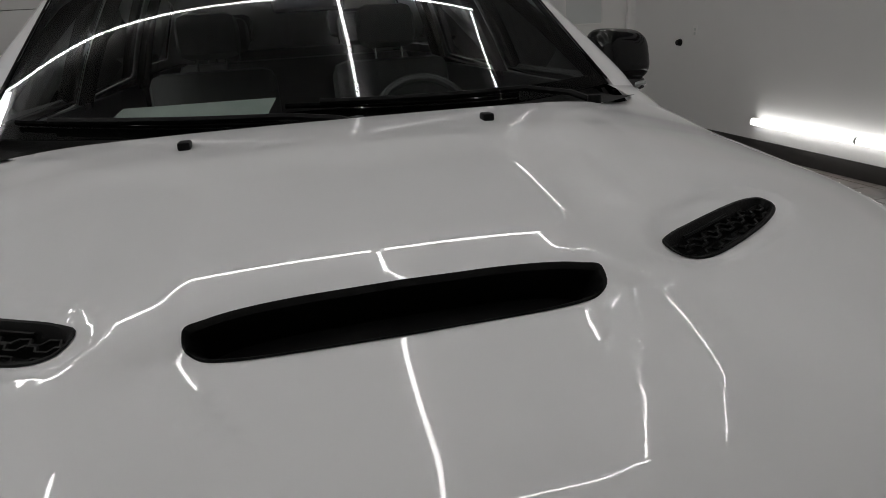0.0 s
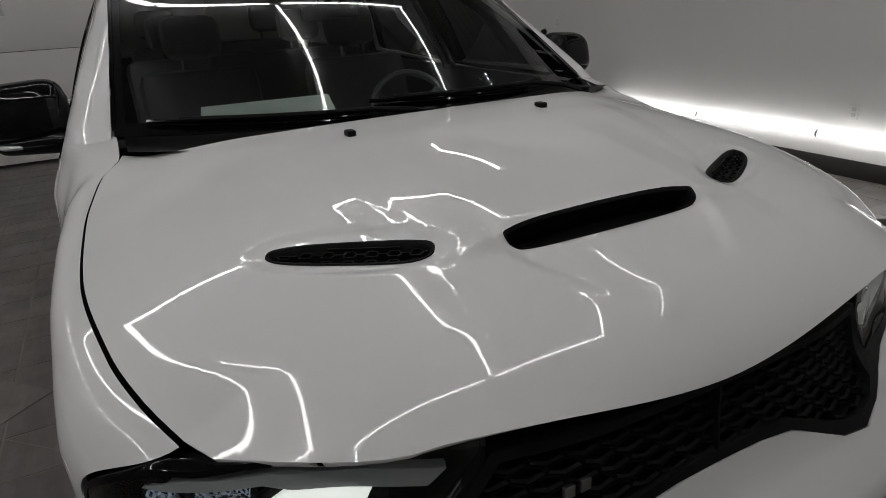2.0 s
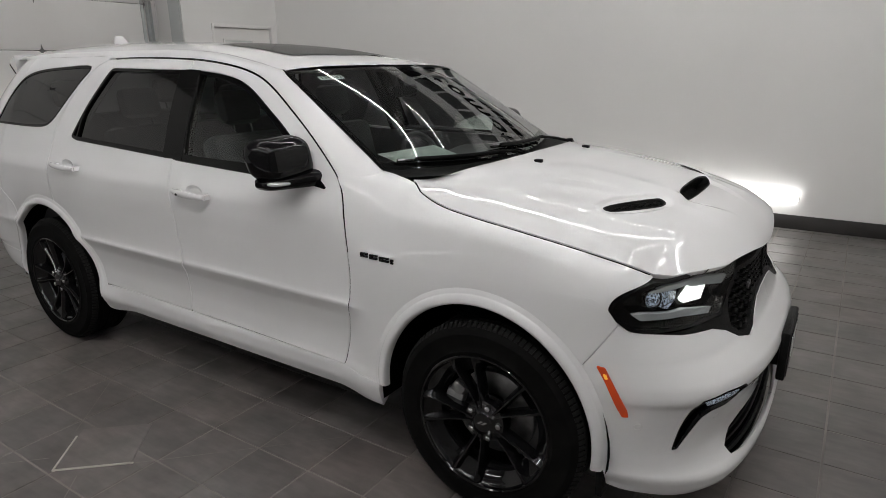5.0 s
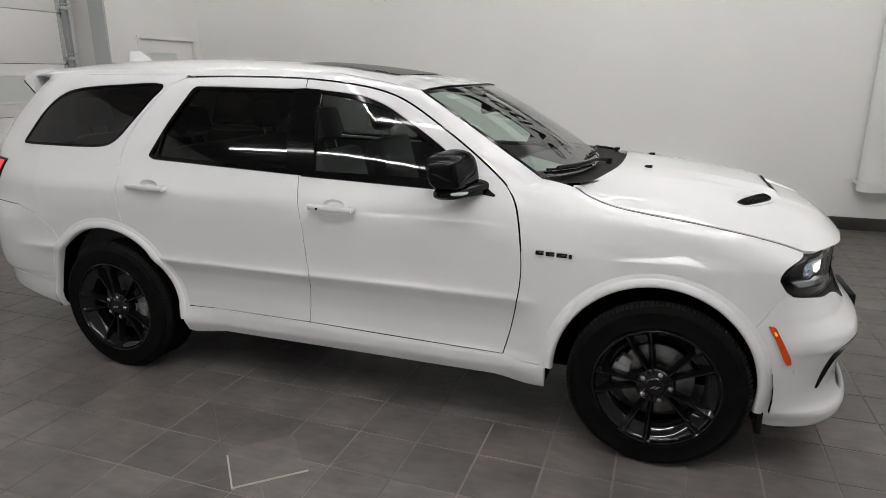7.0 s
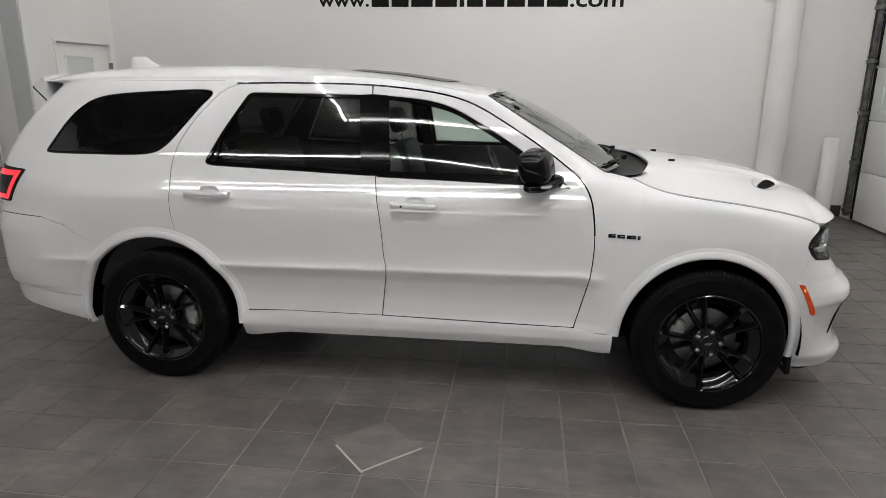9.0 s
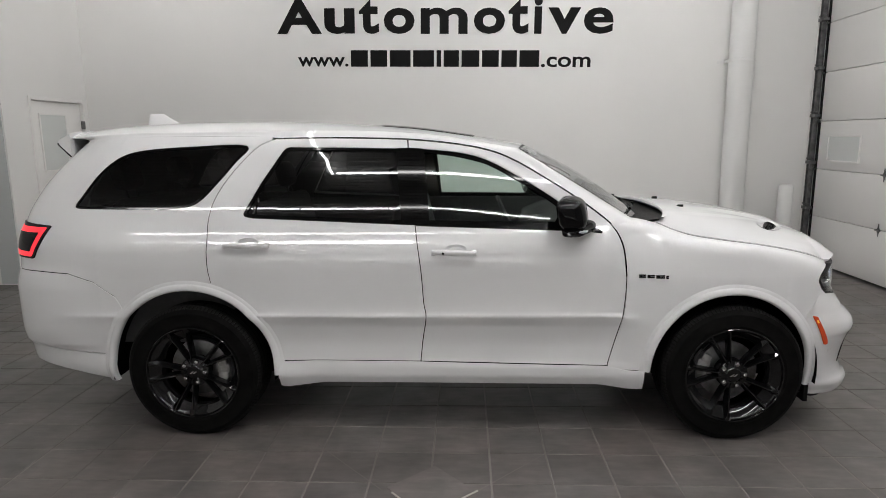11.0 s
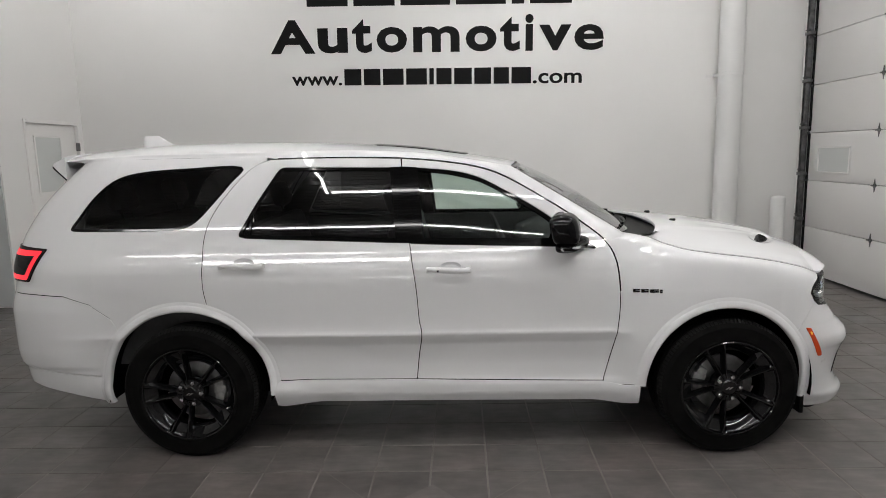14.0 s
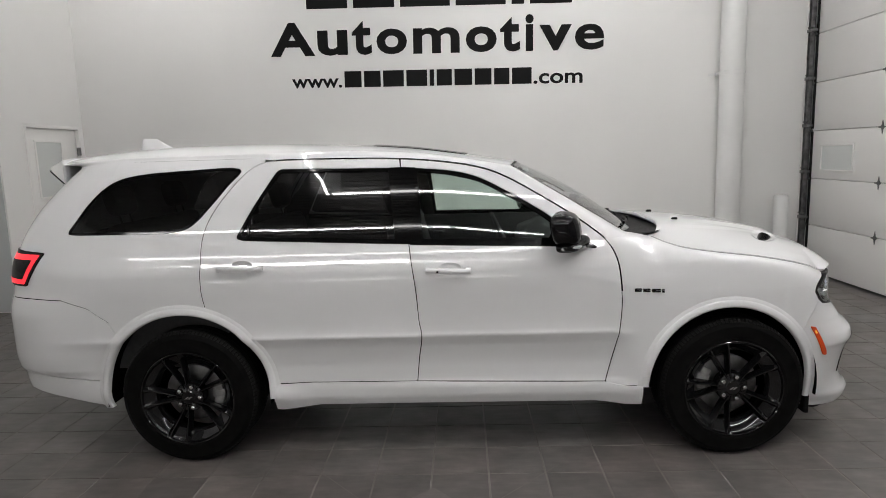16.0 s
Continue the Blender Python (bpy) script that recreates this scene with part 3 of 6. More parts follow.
def ceiling_strip(a, b, r=0.02):
    n = max(1, round((Vector(b) - Vector(a)).length / 1.3))
    for k in range(n):
        p, q = Vector(a).lerp(Vector(b), k / n), Vector(a).lerp(Vector(b), (k + 1) / n)
        t = tube_light(p, q, r, TUBE, "glowing white tube light fixed under the ceiling", "tube lights under the ceiling")
        w = 0.012
        lo = (min(p.x, q.x) - w * (p.x == q.x), min(p.y, q.y) - w * (p.y == q.y), CEIL_Z + 0.018)
        hi = (max(p.x, q.x) + w * (p.x == q.x), max(p.y, q.y) + w * (p.y == q.y), ROOM_Z)
        boxed("mounting_rail", lo, hi, DOORWHITE, t, "white mounting rail").matrix_parent_inverse = Matrix.Translation(-t.location)


# a frame of tubes over the car, a spine along its middle, and outer runs
RUN_X0, RUN_X1 = -0.05, 4.9
for x, y, r in ((2.4, -2.35, 0.028), (RUN_X0 + 0.05, 0.55, 0.018), (RUN_X0 + 0.05, 2.2, 0.012)):
    ceiling_strip((x, y, CEIL_Z), (RUN_X1, y, CEIL_Z), r)
ceiling_strip((RUN_X0 + 0.05, -3.2, CEIL_Z), (RUN_X1, -3.2, CEIL_Z), 0.040)
ceiling_strip((1.4, 3.1, CEIL_Z), (RUN_X1, 3.1, CEIL_Z), 0.006)
ceiling_strip((-3.4, -5.1, CEIL_Z), (5.6, -5.1, CEIL_Z), 0.026)
ceiling_strip((-3.45, 3.3, CEIL_Z), (-1.2, 3.3, CEIL_Z))
for x, r in ((RUN_X0, 0.019), (RUN_X1 + 0.05, 0.019)):
    for y0, y1 in ((-3.25, 0.5), (0.6, 2.25)):
        ceiling_strip((x, y0, CEIL_Z), (x, y1, CEIL_Z), r)


# lettering on the wall
def words(name, text, x, z, width, height, mat, parent, stroke=0.0, y=ROOM_Y1 - 0.006):
    """A run of built-in-font letters laid on the wall, scaled to its width and height."""
    cu = bpy.data.curves.new(name, "FONT")
    cu.body, cu.size, cu.extrude, cu.offset = text, 1.0, 0.0, stroke
    cu.resolution_u = 4
    ob = new(name, cu)
    dg = bpy.context.evaluated_depsgraph_get()
    me = bpy.data.meshes.new_from_object(ob.evaluated_get(dg))
    bpy.data.objects.remove(ob)
    co = np.empty(len(me.vertices) * 3)
    me.vertices.foreach_get("co", co)
    co = co.reshape(-1, 3)
    lo, hi = co.min(0), co.max(0)
    out = np.empty_like(co)
    out[:, 0] = x + (co[:, 0] - lo[0]) / (hi[0] - lo[0]) * width
    out[:, 2] = z + (co[:, 1] - lo[1]) / (hi[1] - lo[1]) * height
    out[:, 1] = y
    # split into letters: islands of faces, with dots and bars joined to the stroke below them
    root = list(range(len(co)))

    def find(i):
        while root[i] != i:
            root[i] = root[root[i]]
            i = root[i]
        return i

    polys = [tuple(p.vertices) for p in me.polygons]
    for p in polys:
        for a in p[1:]:
            root[find(a)] = find(p[0])
    isles = {}
    for p in polys:
        isles.setdefault(find(p[0]), []).append(p)
    letters = []
    for fs in sorted(isles.values(), key=lambda f: min(out[i, 0] for p in f for i in p)):
        xs = [out[i, 0] for p in fs for i in p]
        a, b = min(xs), max(xs)
        if letters and min(b, letters[-1][1]) - max(a, letters[-1][0]) > 0.5 * min(b - a, letters[-1][1] - letters[-1][0]):
            old = letters[-1]
            letters[-1] = (min(a, old[0]), max(b, old[1]), old[2] + fs)
        else:
            letters.append((a, b, fs))
    for a, b, fs in letters:
        ids = sorted({i for p in fs for i in p})
        at = {i: k for k, i in enumerate(ids)}
        mesh_object("letter", [out[i] for i in ids], [tuple(at[i] for i in p) for p in fs], mat, parent, smooth=False)
    bpy.data.meshes.remove(me)


def wall_sign():
    s = tagged(new("wall_sign"), "black vinyl lettering across the white wall", "sign")
    yb = ROOM_Y1 - 0.006

    def bars(x, z, w, h, widths):
        """A run of plain blocks in place of a trade name, each as wide as its letter."""
        k = w / (sum(widths) + 0.14 * (len(widths) - 1))
        for q in widths:
            boxed("block", (x, yb, z), (x + q * k, yb + 0.003, z + h), SIGN, s)
            x += (q + 0.14) * k

    # wide letters, each at its own place: left edge, width and height
    for ch, x, w, h in (("A", -0.985, 0.611, 0.44), ("u", -0.34, 0.411, 0.33), ("t", 0.13, 0.267, 0.445), ("o", 0.462, 0.414, 0.335), ("m", 0.958, 0.627, 0.335),
                        ("o", 1.666, 0.417, 0.335), ("t", 2.127, 0.267, 0.445), ("i", 2.465, 0.11, 0.475), ("v", 2.65, 0.432, 0.335), ("e", 3.123, 0.392, 0.335)):
        words("word", ch, x, 3.06, w, h, SIGN, s, 0.024 if ch in "me" else 0.033)
    words("word", "www.", -0.715, 2.635, 0.69, 0.125, SIGN, s, 0.02)
    words("word", ".com", 2.575, 2.63, 0.66, 0.14, SIGN, s, 0.02)
    bars(0.01, 2.635, 2.54, 0.215, (0.92, 0.9, 1.12, 1.12, 0.24, 0.82, 0.95, 0.9, 0.82, 1.05))
    bars(-0.47, 3.67, 3.55, 0.5, (1.0, 1.0, 1.2, 1.2, 0.3, 1.0))
    pin = Matrix.Translation((-0.965, yb, 3.06))
    s.matrix_basis = Matrix.Translation((0, 0, 0.012)) @ pin @ Matrix.Rotation(0.0135, 4, "Y") @ pin.inverted()
    return s


wall_sign()


def wall_fixture(name, x, z, w, h, label, category, mat, knob=False):
    o = tagged(boxed(name, (x - w / 2, ROOM_Y1 - 0.012, z - h / 2), (x + w / 2, ROOM_Y1 - 0.001, z + h / 2), mat, bevel=0.003), label, category)
    inv = Matrix.Identity(4)
    if knob:
        bm = bmesh.new()
        rod(bm, (x, ROOM_Y1 - 0.06, z), (x, ROOM_Y1 - 0.012, z), 0.03, 18, 0.04)
        part("knob", bm, PLASTIC, o, "black round knob")
    else:
        for dz in (-0.022, 0.022):
            boxed("socket_face", (x - 0.017, ROOM_Y1 - 0.015, z + dz - 0.014), (x + 0.017, ROOM_Y1 - 0.0122, z + dz + 0.014), FROST, o, "", 0.002)
    return o


wall_fixture("wall_socket", -2.42, 1.17, 0.075, 0.12, "white double wall socket on the wall", "socket", DOORWHITE)
wall_fixture("wall_stop", -2.68, 1.05, 0.06, 0.06, "black round stop on the white wall", "wall stop", DOORWHITE, True)
wall_fixture("wall_socket", 1.41, 0.51, 0.075, 0.12, "white double wall socket above the wall light", "socket", DOORWHITE)


# ------------------------------------------------------------------ the car: x forward from the rear axle, y across, z up
car = tagged(new("car"), "glossy white sport utility vehicle with black wheels, lamps lit", "car")
car.location = (0, 0.045, 0)
WB, TYRE_R, HUB_Z = 3.042, 0.386, 0.370

# plan outline of the body at half height, from the straight flank round both corners
front_plan = spline([(3.3, 0.962), (3.46, 0.947), (3.60, 0.905), (3.73, 0.815), (3.82, 0.675), (3.875, 0.49), (3.905, 0.26), (3.912, 0.0)], 10)
rear_plan = spline([(-0.5, 0.955), (-0.74, 0.93), (-0.95, 0.87), (-1.07, 0.77), (-1.13, 0.6), (-1.16, 0.3), (-1.165, 0.0)], 10)


def arc_table():
    f, r = np.array(front_plan), np.array(rear_plan)
    sf = 3.3 + np.concatenate([[0], np.cumsum(np.linalg.norm(np.diff(f, axis=0), axis=1))])
    sr = -0.5 - np.concatenate([[0], np.cumsum(np.linalg.norm(np.diff(r, axis=0), axis=1))])
    mid = np.array([(x, 0.962 + 0.006 * math.sin((x + 0.5) / 3.8 * math.pi) - 0.007 * sstep(0.6, -0.5, x)) for x in np.linspace(-0.45, 3.25, 30)])
    s = np.concatenate([sr[::-1], mid[:, 0], sf])
    xy = np.concatenate([r[::-1], mid, f])
    return s, xy


PS, PXY = arc_table()
S_REAR, S_FRONT = PS[0], PS[-1]
tang = np.gradient(PXY, axis=0)
tang /= np.linalg.norm(tang, axis=1, keepdims=True) + 1e-12

D_MID = table((0.24, -0.09), (0.30, -0.06), (0.36, -0.036), (0.405, -0.034), (0.44, -0.044), (0.52, -0.046), (0.64, -0.026), (0.69, -0.005), (0.703, 0.0), (0.719, -0.006), (0.738, -0.0095), (0.78, -0.0115), (0.90, -0.006), (1.0, 0.0), (1.07, -0.0025), (1.10, -0.0105), (1.13, -0.0235), (1.17, -0.0418), (1.22, -0.0622), (1.27, -0.0812), (1.35, -0.1135), (1.45, -0.158), (1.56, -0.2155), (1.62, -0.2505), (1.66, -0.279), (1.70, -0.318), (1.74, -0.39))
D_FENDER = table((0.24, -0.09), (0.30, -0.05), (0.45, -0.022), (0.60, -0.012), (0.78, -0.008), (0.9, -0.006), (1.0, -0.016), (1.1, -0.05), (1.2, -0.1))
D_FRONT = table((0.18, -0.09), (0.215, -0.03), (0.25, -0.004), (0.285, 0.0), (0.33, -0.032), (0.40, -0.052), (0.48, -0.042), (0.545, -0.022), (0.572, -0.009), (0.584, 0.001), (0.60, 0.006), (0.63, 0.001), (0.68, -0.038), (0.72, -0.075), (0.77, -0.096), (0.85, -0.112), (0.95, -0.118), (1.02, -0.135))
D_REAR = table((0.26, -0.10), (0.32, -0.05), (0.42, -0.02), (0.50, -0.006), (0.53, 0.012), (0.62, 0.025), (0.84, 0.027), (0.92, 0.013), (0.98, -0.004), (1.08, -0.012), (1.15, -0.028), (1.2, -0.047), (1.27, -0.073), (1.35, -0.105), (1.45, -0.148), (1.56, -0.20), (1.62, -0.235), (1.66, -0.263), (1.70, -0.305), (1.74, -0.38))
RAKE = table((1.16, 0.0), (1.22, 0.012), (1.4, 0.13), (1.55, 0.30), (1.65, 0.44), (1.74, 0.55))


def flank(s, z):
    """The body's right-hand skin: s runs along the flank and on round the corners, z is the height."""
    x, y = np.interp(s, PS, PXY[:, 0]), np.interp(s, PS, PXY[:, 1])
    tx, ty = np.interp(s, PS, tang[:, 0]), np.interp(s, PS, tang[:, 1])
    l = np.hypot(tx, ty)
    nx, ny = -ty / l, tx / l
    wm = sstep(2.55, 2.35, s)
    wf = sstep(3.36, 4.0, s)
    wr = sstep(-0.35, -0.85, s)
    d = lerp(lerp(lerp(D_FENDER(z), D_MID(z), wm), D_FRONT(z), wf), D_REAR(z), wr)
    # the lamps sweep back round the corner
    d -= 0.036 * sstep(3.38, 3.78, s) * sstep(4.4, 3.92, s) * sstep(0.72, 0.84, z)
    # the windscreen pillars lean further in than the doors
    d = d - 0.036 * sstep(1.3, 2.5, s) * sstep(2.7, 2.45, s) * sstep(1.15, 1.7, z)
    low = lerp(D_MID(1.2), D_REAR(1.2), wr)
    rear = (s < -0.35) & (z > 1.2)
    px = x + nx * np.where(rear, low, d)
    py = np.where(rear, np.maximum(0.0, y + ny * low + (d - low) * np.minimum(1.0, y / 0.9)), y + ny * d)
    px = np.where(px < -0.35, -0.35 + (px + 0.35) * (1 - RAKE(z)), px)
    if isinstance(px, np.ndarray) and px.ndim:
        return (px, -py, z + 0 * px)
    return (float(px), -float(py), float(z))


def at_y(y):
    """The flank coordinate at which the front comes to this distance from the middle."""
    i = PS > 3.3
    return float(np.interp(-y, -PXY[i][:, 1], PS[i]))


def at_x(x, z):
    """The flank coordinate of a point of the rear quarter at this height."""
    return x if x >= -0.35 else -0.35 + (x + 0.35) / (1 - RAKE(z))


def arch(cx, cz, rx, rz, a0, a1, n=28):
    return [(cx + rx * math.cos(radians(lerp(a0, a1, i / n))), cz + rz * math.sin(radians(lerp(a0, a1, i / n)))) for i in range(n + 1)]


FA = (3.02, 0.375, 0.472, 0.492)
RA = (-0.005, 0.385, 0.505, 0.503)

# outlines on the flank
door_top = spline([(0.46, 1.682), (0.8, 1.684), (1.22, 1.672), (1.52, 1.642), (1.71, 1.602), (1.84, 1.548), (1.99, 1.462), (2.14, 1.368), (2.28, 1.268), (2.36, 1.195), (2.405, 1.10), (2.425, 0.96), (2.43, 0.84), (2.418, 0.71), (2.385, 0.55), (2.35, 0.415)], 5)
b_split = spline([(1.228, 1.672), (1.28, 1.22), (1.312, 0.98), (1.325, 0.79), (1.338, 0.70), (1.318, 0.57), (1.302, 0.425)], 5)
rear_edge = spline([(0.46, 1.682), (0.36, 1.635), (0.24, 1.5), (0.155, 1.36), (0.125, 1.24), (0.128, 1.12), (0.128, 0.98), (0.14, 0.885)], 5)
r_window = rounded([(0.315, 1.265), (0.41, 1.44), (0.53, 1.635), (1.215, 1.622), (1.283, 1.212), (0.36, 1.252)], 0.03)
f_window = [(1.235, 1.622)] + spline([(1.245, 1.625), (1.52, 1.598), (1.68, 1.555), (1.83, 1.478), (1.99, 1.384), (2.13, 1.288), (2.29, 1.172)], 5) + [(1.29, 1.208)]
q_window = rounded(spline([(-0.655, 1.318), (-0.62, 1.375), (-0.54, 1.49), (-0.44, 1.578), (-0.3, 1.622), (0.0, 1.642), (0.30, 1.644), (0.245, 1.55), (0.15, 1.43), (0.07, 1.345), (-0.02, 1.308), (-0.2, 1.3), (-0.45, 1.302), (-0.62, 1.305)], 4, True), 0.004)
q_window = [(at_x(x, z), z) for x, z in q_window]

GAP = 0.0026
# rear door
arch_r = [p for p in arch(*RA, 0, 180) if p[0] > 0.14 and p[1] > 0.43]
rear_door_poly = rear_edge + arch_r[::-1] + [(0.53, 0.432), (0.7, 0.437), (1.302, 0.434)] + b_split[::-1][1:-1] + [(1.226, 1.672)] + [p for p in door_top[::-1] if 0.47 < p[0] < 1.22]
pair("rear_door", skin(flank, shrink(rear_door_poly, GAP), [shrink(r_window, -0.003)], 0.02), PAINT, car)
front_door_poly = [p for p in door_top if p[0] > 1.235] + [(1.304, 0.434)] + b_split[::-1][1:-1] + [(1.23, 1.672)]
pair("front_door", skin(flank, shrink(front_door_poly, GAP), [shrink(f_window, -0.003)], 0.02), PAINT, car)
# sill with its kick at both ends
sill_poly = [(0.495, 0.282), (0.53, 0.276), (0.75, 0.302), (1.4, 0.302), (2.3, 0.296), (2.46, 0.276), (2.55, 0.274), (2.553, 0.385), (2.44, 0.392), (2.35, 0.412), (2.0, 0.4185), (1.3, 0.4312), (0.7, 0.4342), (0.53, 0.4292), (0.485, 0.425)]


def sill_surface(s, z):
    x, y, z = flank(s, z)
    kick = 0.018 * np.maximum(sstep(0.75, 0.52, s), sstep(2.3, 2.5, s)) * sstep(0.42, 0.36, z)
    return (x, y - kick - 0.003, z)


pair("side_sill", skin(sill_surface, shrink(sill_poly, -0.001), (), 0.03, depth=0.05), PAINT, car)

# front fender: the flank up to the shoulder, then over to the bonnet's edge
HOOD_Y = table((2.34, 0.785), (2.48, 0.772), (2.62, 0.776), (2.70, 0.83), (2.9, 0.872), (3.15, 0.884), (3.38, 0.856), (3.49, 0.822), (3.563, 0.785))
HOOD_Z = table((2.34, 1.25), (2.48, 1.238), (2.62, 1.208), (2.70, 1.175), (2.8, 1.145), (2.95, 1.122), (3.15, 1.096), (3.35, 1.058), (3.48, 1.022), (3.563, 0.988))
SHOULDER = 0.93


def shoulder_strip(u, v):
    """u: from the door to the headlamp; v: from the flank up to the bonnet's edge."""
    s = lerp(2.40, 3.475, u)
    za = lerp(SHOULDER, 0.893, sstep(0.9, 1.0, u))
    xb = lerp(2.34, 3.563, u ** 0.97)
    a = np.array(flank(s, za))
    b = np.array((xb, -HOOD_Y(xb), HOOD_Z(xb) - 0.004))
    e = np.array(flank(s, za + 0.01)) - a
    h = b[2] - a[2]
    c1 = a + e / np.linalg.norm(e) * h * 0.76
    c2 = b + np.array((0, -0.068, -0.013 - 0.012 * sstep(0.8, 1.0, u)))
    return (1 - v) ** 3 * a + 3 * v * (1 - v) ** 2 * c1 + 3 * v * v * (1 - v) * c2 + v ** 3 * b


door_front = [p for p in door_top if p[0] > 2.2][::-1]


def fender_top(u, v):
    """The shoulder, with its rear edge drawn to the front edge of the door."""
    p, q = shoulder_strip(u, v), shoulder_strip(0.0, v)
    z = q[2]
    xd = float(np.interp(z, [t[1] for t in door_front], [t[0] for t in door_front])) + 0.006
    yd = flank(xd, z)[1]
    k = 1 - sstep(0.0, 0.3, u)
    return tuple(p + np.array(((xd - q[0]) * k, (yd - q[1]) * k * (1 - sstep(0.7, 1.0, v)), 0)))


dt_low = [p for p in door_top if p[1] <= SHOULDER]
fender_poly = [(2.428, SHOULDER + 0.0012)] + [(p[0] + GAP, p[1]) for p in dt_low[1:]] + [(2.36, 0.405), (2.44, 0.392), (2.548, 0.387)] + [p for p in arch(*FA, 177, 38)] + [(3.5095, 0.8475), (3.477, 0.893), (3.43, SHOULDER + 0.0012)]
low = skin(flank, shrink(fender_poly, 0.0012), (), 0.02)
rows = [[fender_top(u, v) for v in np.linspace(0, 1, 16)] for u in np.concatenate([np.linspace(0.0, 0.9, 44), np.linspace(0.915, 1.0, 8)])]
strip = grid_surface(rows)
pair("front_fender", joined(low, strip), PAINT, car)

# wheel-arch lips
def arch_lip(cx, cz, rx, rz, a0, a1):
    rows = []
    for i in range(49):
        a = radians(lerp(a0, a1, i / 48))
        row = []
        for dr, out in ((0.024, -0.004), (0.02, 0.0012), (0.004, 0.003), (0.0, 0.007), (-0.008, 0.013), (-0.026, 0.018), (-0.036, 0.014), (-0.040, 0.002), (-0.041, -0.014)):
            s, z = cx + (rx + dr) * math.cos(a), cz + (rz + dr) * math.sin(a)
            p = np.array(flank(s, z))
            row.append(p + np.array((0, -out, 0)))
        rows.append(row)
    return grid_surface(rows)


for spec, a0, a1 in ((FA, 179, -9), (RA, 190, -4)):
    l = arch_lip(*spec, a0, a1)
    pair("arch_lip", l, PAINT, car)

# rear quarter, bumper
qtr = [(0.44, 1.70)] + [(p[0] - GAP, p[1]) for p in rear_edge[1:]] + [p for p in arch(*RA, 73, 137)] + [(-0.42, 0.815), (-0.53, 0.90), (-0.68, 0.948), (-0.88, 0.955), (S_REAR, 0.955), (S_REAR, 1.70)]
tail_poly = rounded([(-0.80, 1.208), (-0.91, 1.022), (-1.45, 1.03), (-1.45, 1.215), (-1.05, 1.222)], 0.012)
put("rear_quarter", skin(flank, shrink(qtr, 0.001), [shrink(q_window, -0.003), shrink(tail_poly, 0.004)], 0.022, both=True), PAINT, car)
rb = [(-0.42, 0.812), (-0.53, 0.8975), (-0.68, 0.9455), (-0.88, 0.9525), (S_REAR, 0.9525), (S_REAR, 0.5)] + [(-1.0, 0.52), (-0.52, 0.468)] + [p for p in arch(*RA, 168, 137.2)]
pair("rear_bumper", skin(flank, shrink(rb, 0.001), (), 0.022), PAINT, car)
rl = [(-0.52, 0.462), (-1.0, 0.513), (S_REAR, 0.492), (S_REAR, 0.40), (-1.0, 0.40), (-0.72, 0.355), (-0.49, 0.305)]
pair("rear_lower_valance", skin(flank, shrink(rl, 0.001), (), 0.045, lift=-0.002), PAINT, car)
ring = rounded([(-0.825, 1.196), (-0.922, 1.034), (-1.44, 1.042), (-1.44, 1.203)], 0.008)
core = rounded([(-0.872, 1.168), (-0.935, 1.060), (-1.43, 1.072), (-1.43, 1.168)], 0.006)
for side in (lambda v: v, lambda v: mirrored(*v)):
    tl = put("tail_lamp", side(skin(flank, tail_poly, (), 0.03, lift=0.008, depth=0.03)), GLOSS_BLACK, car, "dark tail lamp with a lit red outline")
    put("lit_outline", side(skin(flank, ring, [core], 0.03, lift=0.0105, depth=0.002)), RED_LIT, tl, "glowing red outline")
    put("dark_core", side(skin(flank, shrink(core, 0.004), (), 0.03, lift=0.0105, depth=0.002)), GLOSS_BLACK, tl, "dark lamp core")

# inner shell behind the panel gaps, near black to paint the shade in them
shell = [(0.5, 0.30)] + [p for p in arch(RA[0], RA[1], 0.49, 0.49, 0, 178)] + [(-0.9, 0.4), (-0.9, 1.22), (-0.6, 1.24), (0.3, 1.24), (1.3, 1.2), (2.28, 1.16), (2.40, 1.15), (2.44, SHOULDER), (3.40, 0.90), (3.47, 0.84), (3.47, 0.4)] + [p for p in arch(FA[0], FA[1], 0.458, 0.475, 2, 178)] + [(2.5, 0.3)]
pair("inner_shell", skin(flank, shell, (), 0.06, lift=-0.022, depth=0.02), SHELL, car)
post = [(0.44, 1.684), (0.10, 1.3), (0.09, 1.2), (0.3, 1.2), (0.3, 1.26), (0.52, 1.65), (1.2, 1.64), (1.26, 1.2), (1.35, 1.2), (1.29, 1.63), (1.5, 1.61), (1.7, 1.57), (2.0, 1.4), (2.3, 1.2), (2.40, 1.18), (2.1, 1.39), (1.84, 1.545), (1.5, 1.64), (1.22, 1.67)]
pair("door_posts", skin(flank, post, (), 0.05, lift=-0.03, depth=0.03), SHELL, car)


def seam_strip(line, w=0.007):
    """A dark strip lying in the gap between two panels, along a line on the flank."""
    rows = []
    for i, (a, b) in enumerate(line):
        p, q = line[max(i - 1, 0)], line[min(i + 1, len(line) - 1)]
        d = np.array((q[0] - p[0], q[1] - p[1]))
        d = d / (np.linalg.norm(d) + 1e-9)
        rows.append([np.array(flank(a - d[1] * k, b + d[0] * k)) - surface_normal(flank, a, b) * 0.005 for k in (-w / 2, w / 2)])
    V, F, N = grid_surface(rows)
    if N[0][1] > 0:
        V, F, N = grid_surface(rows, True)
    return V, F, N


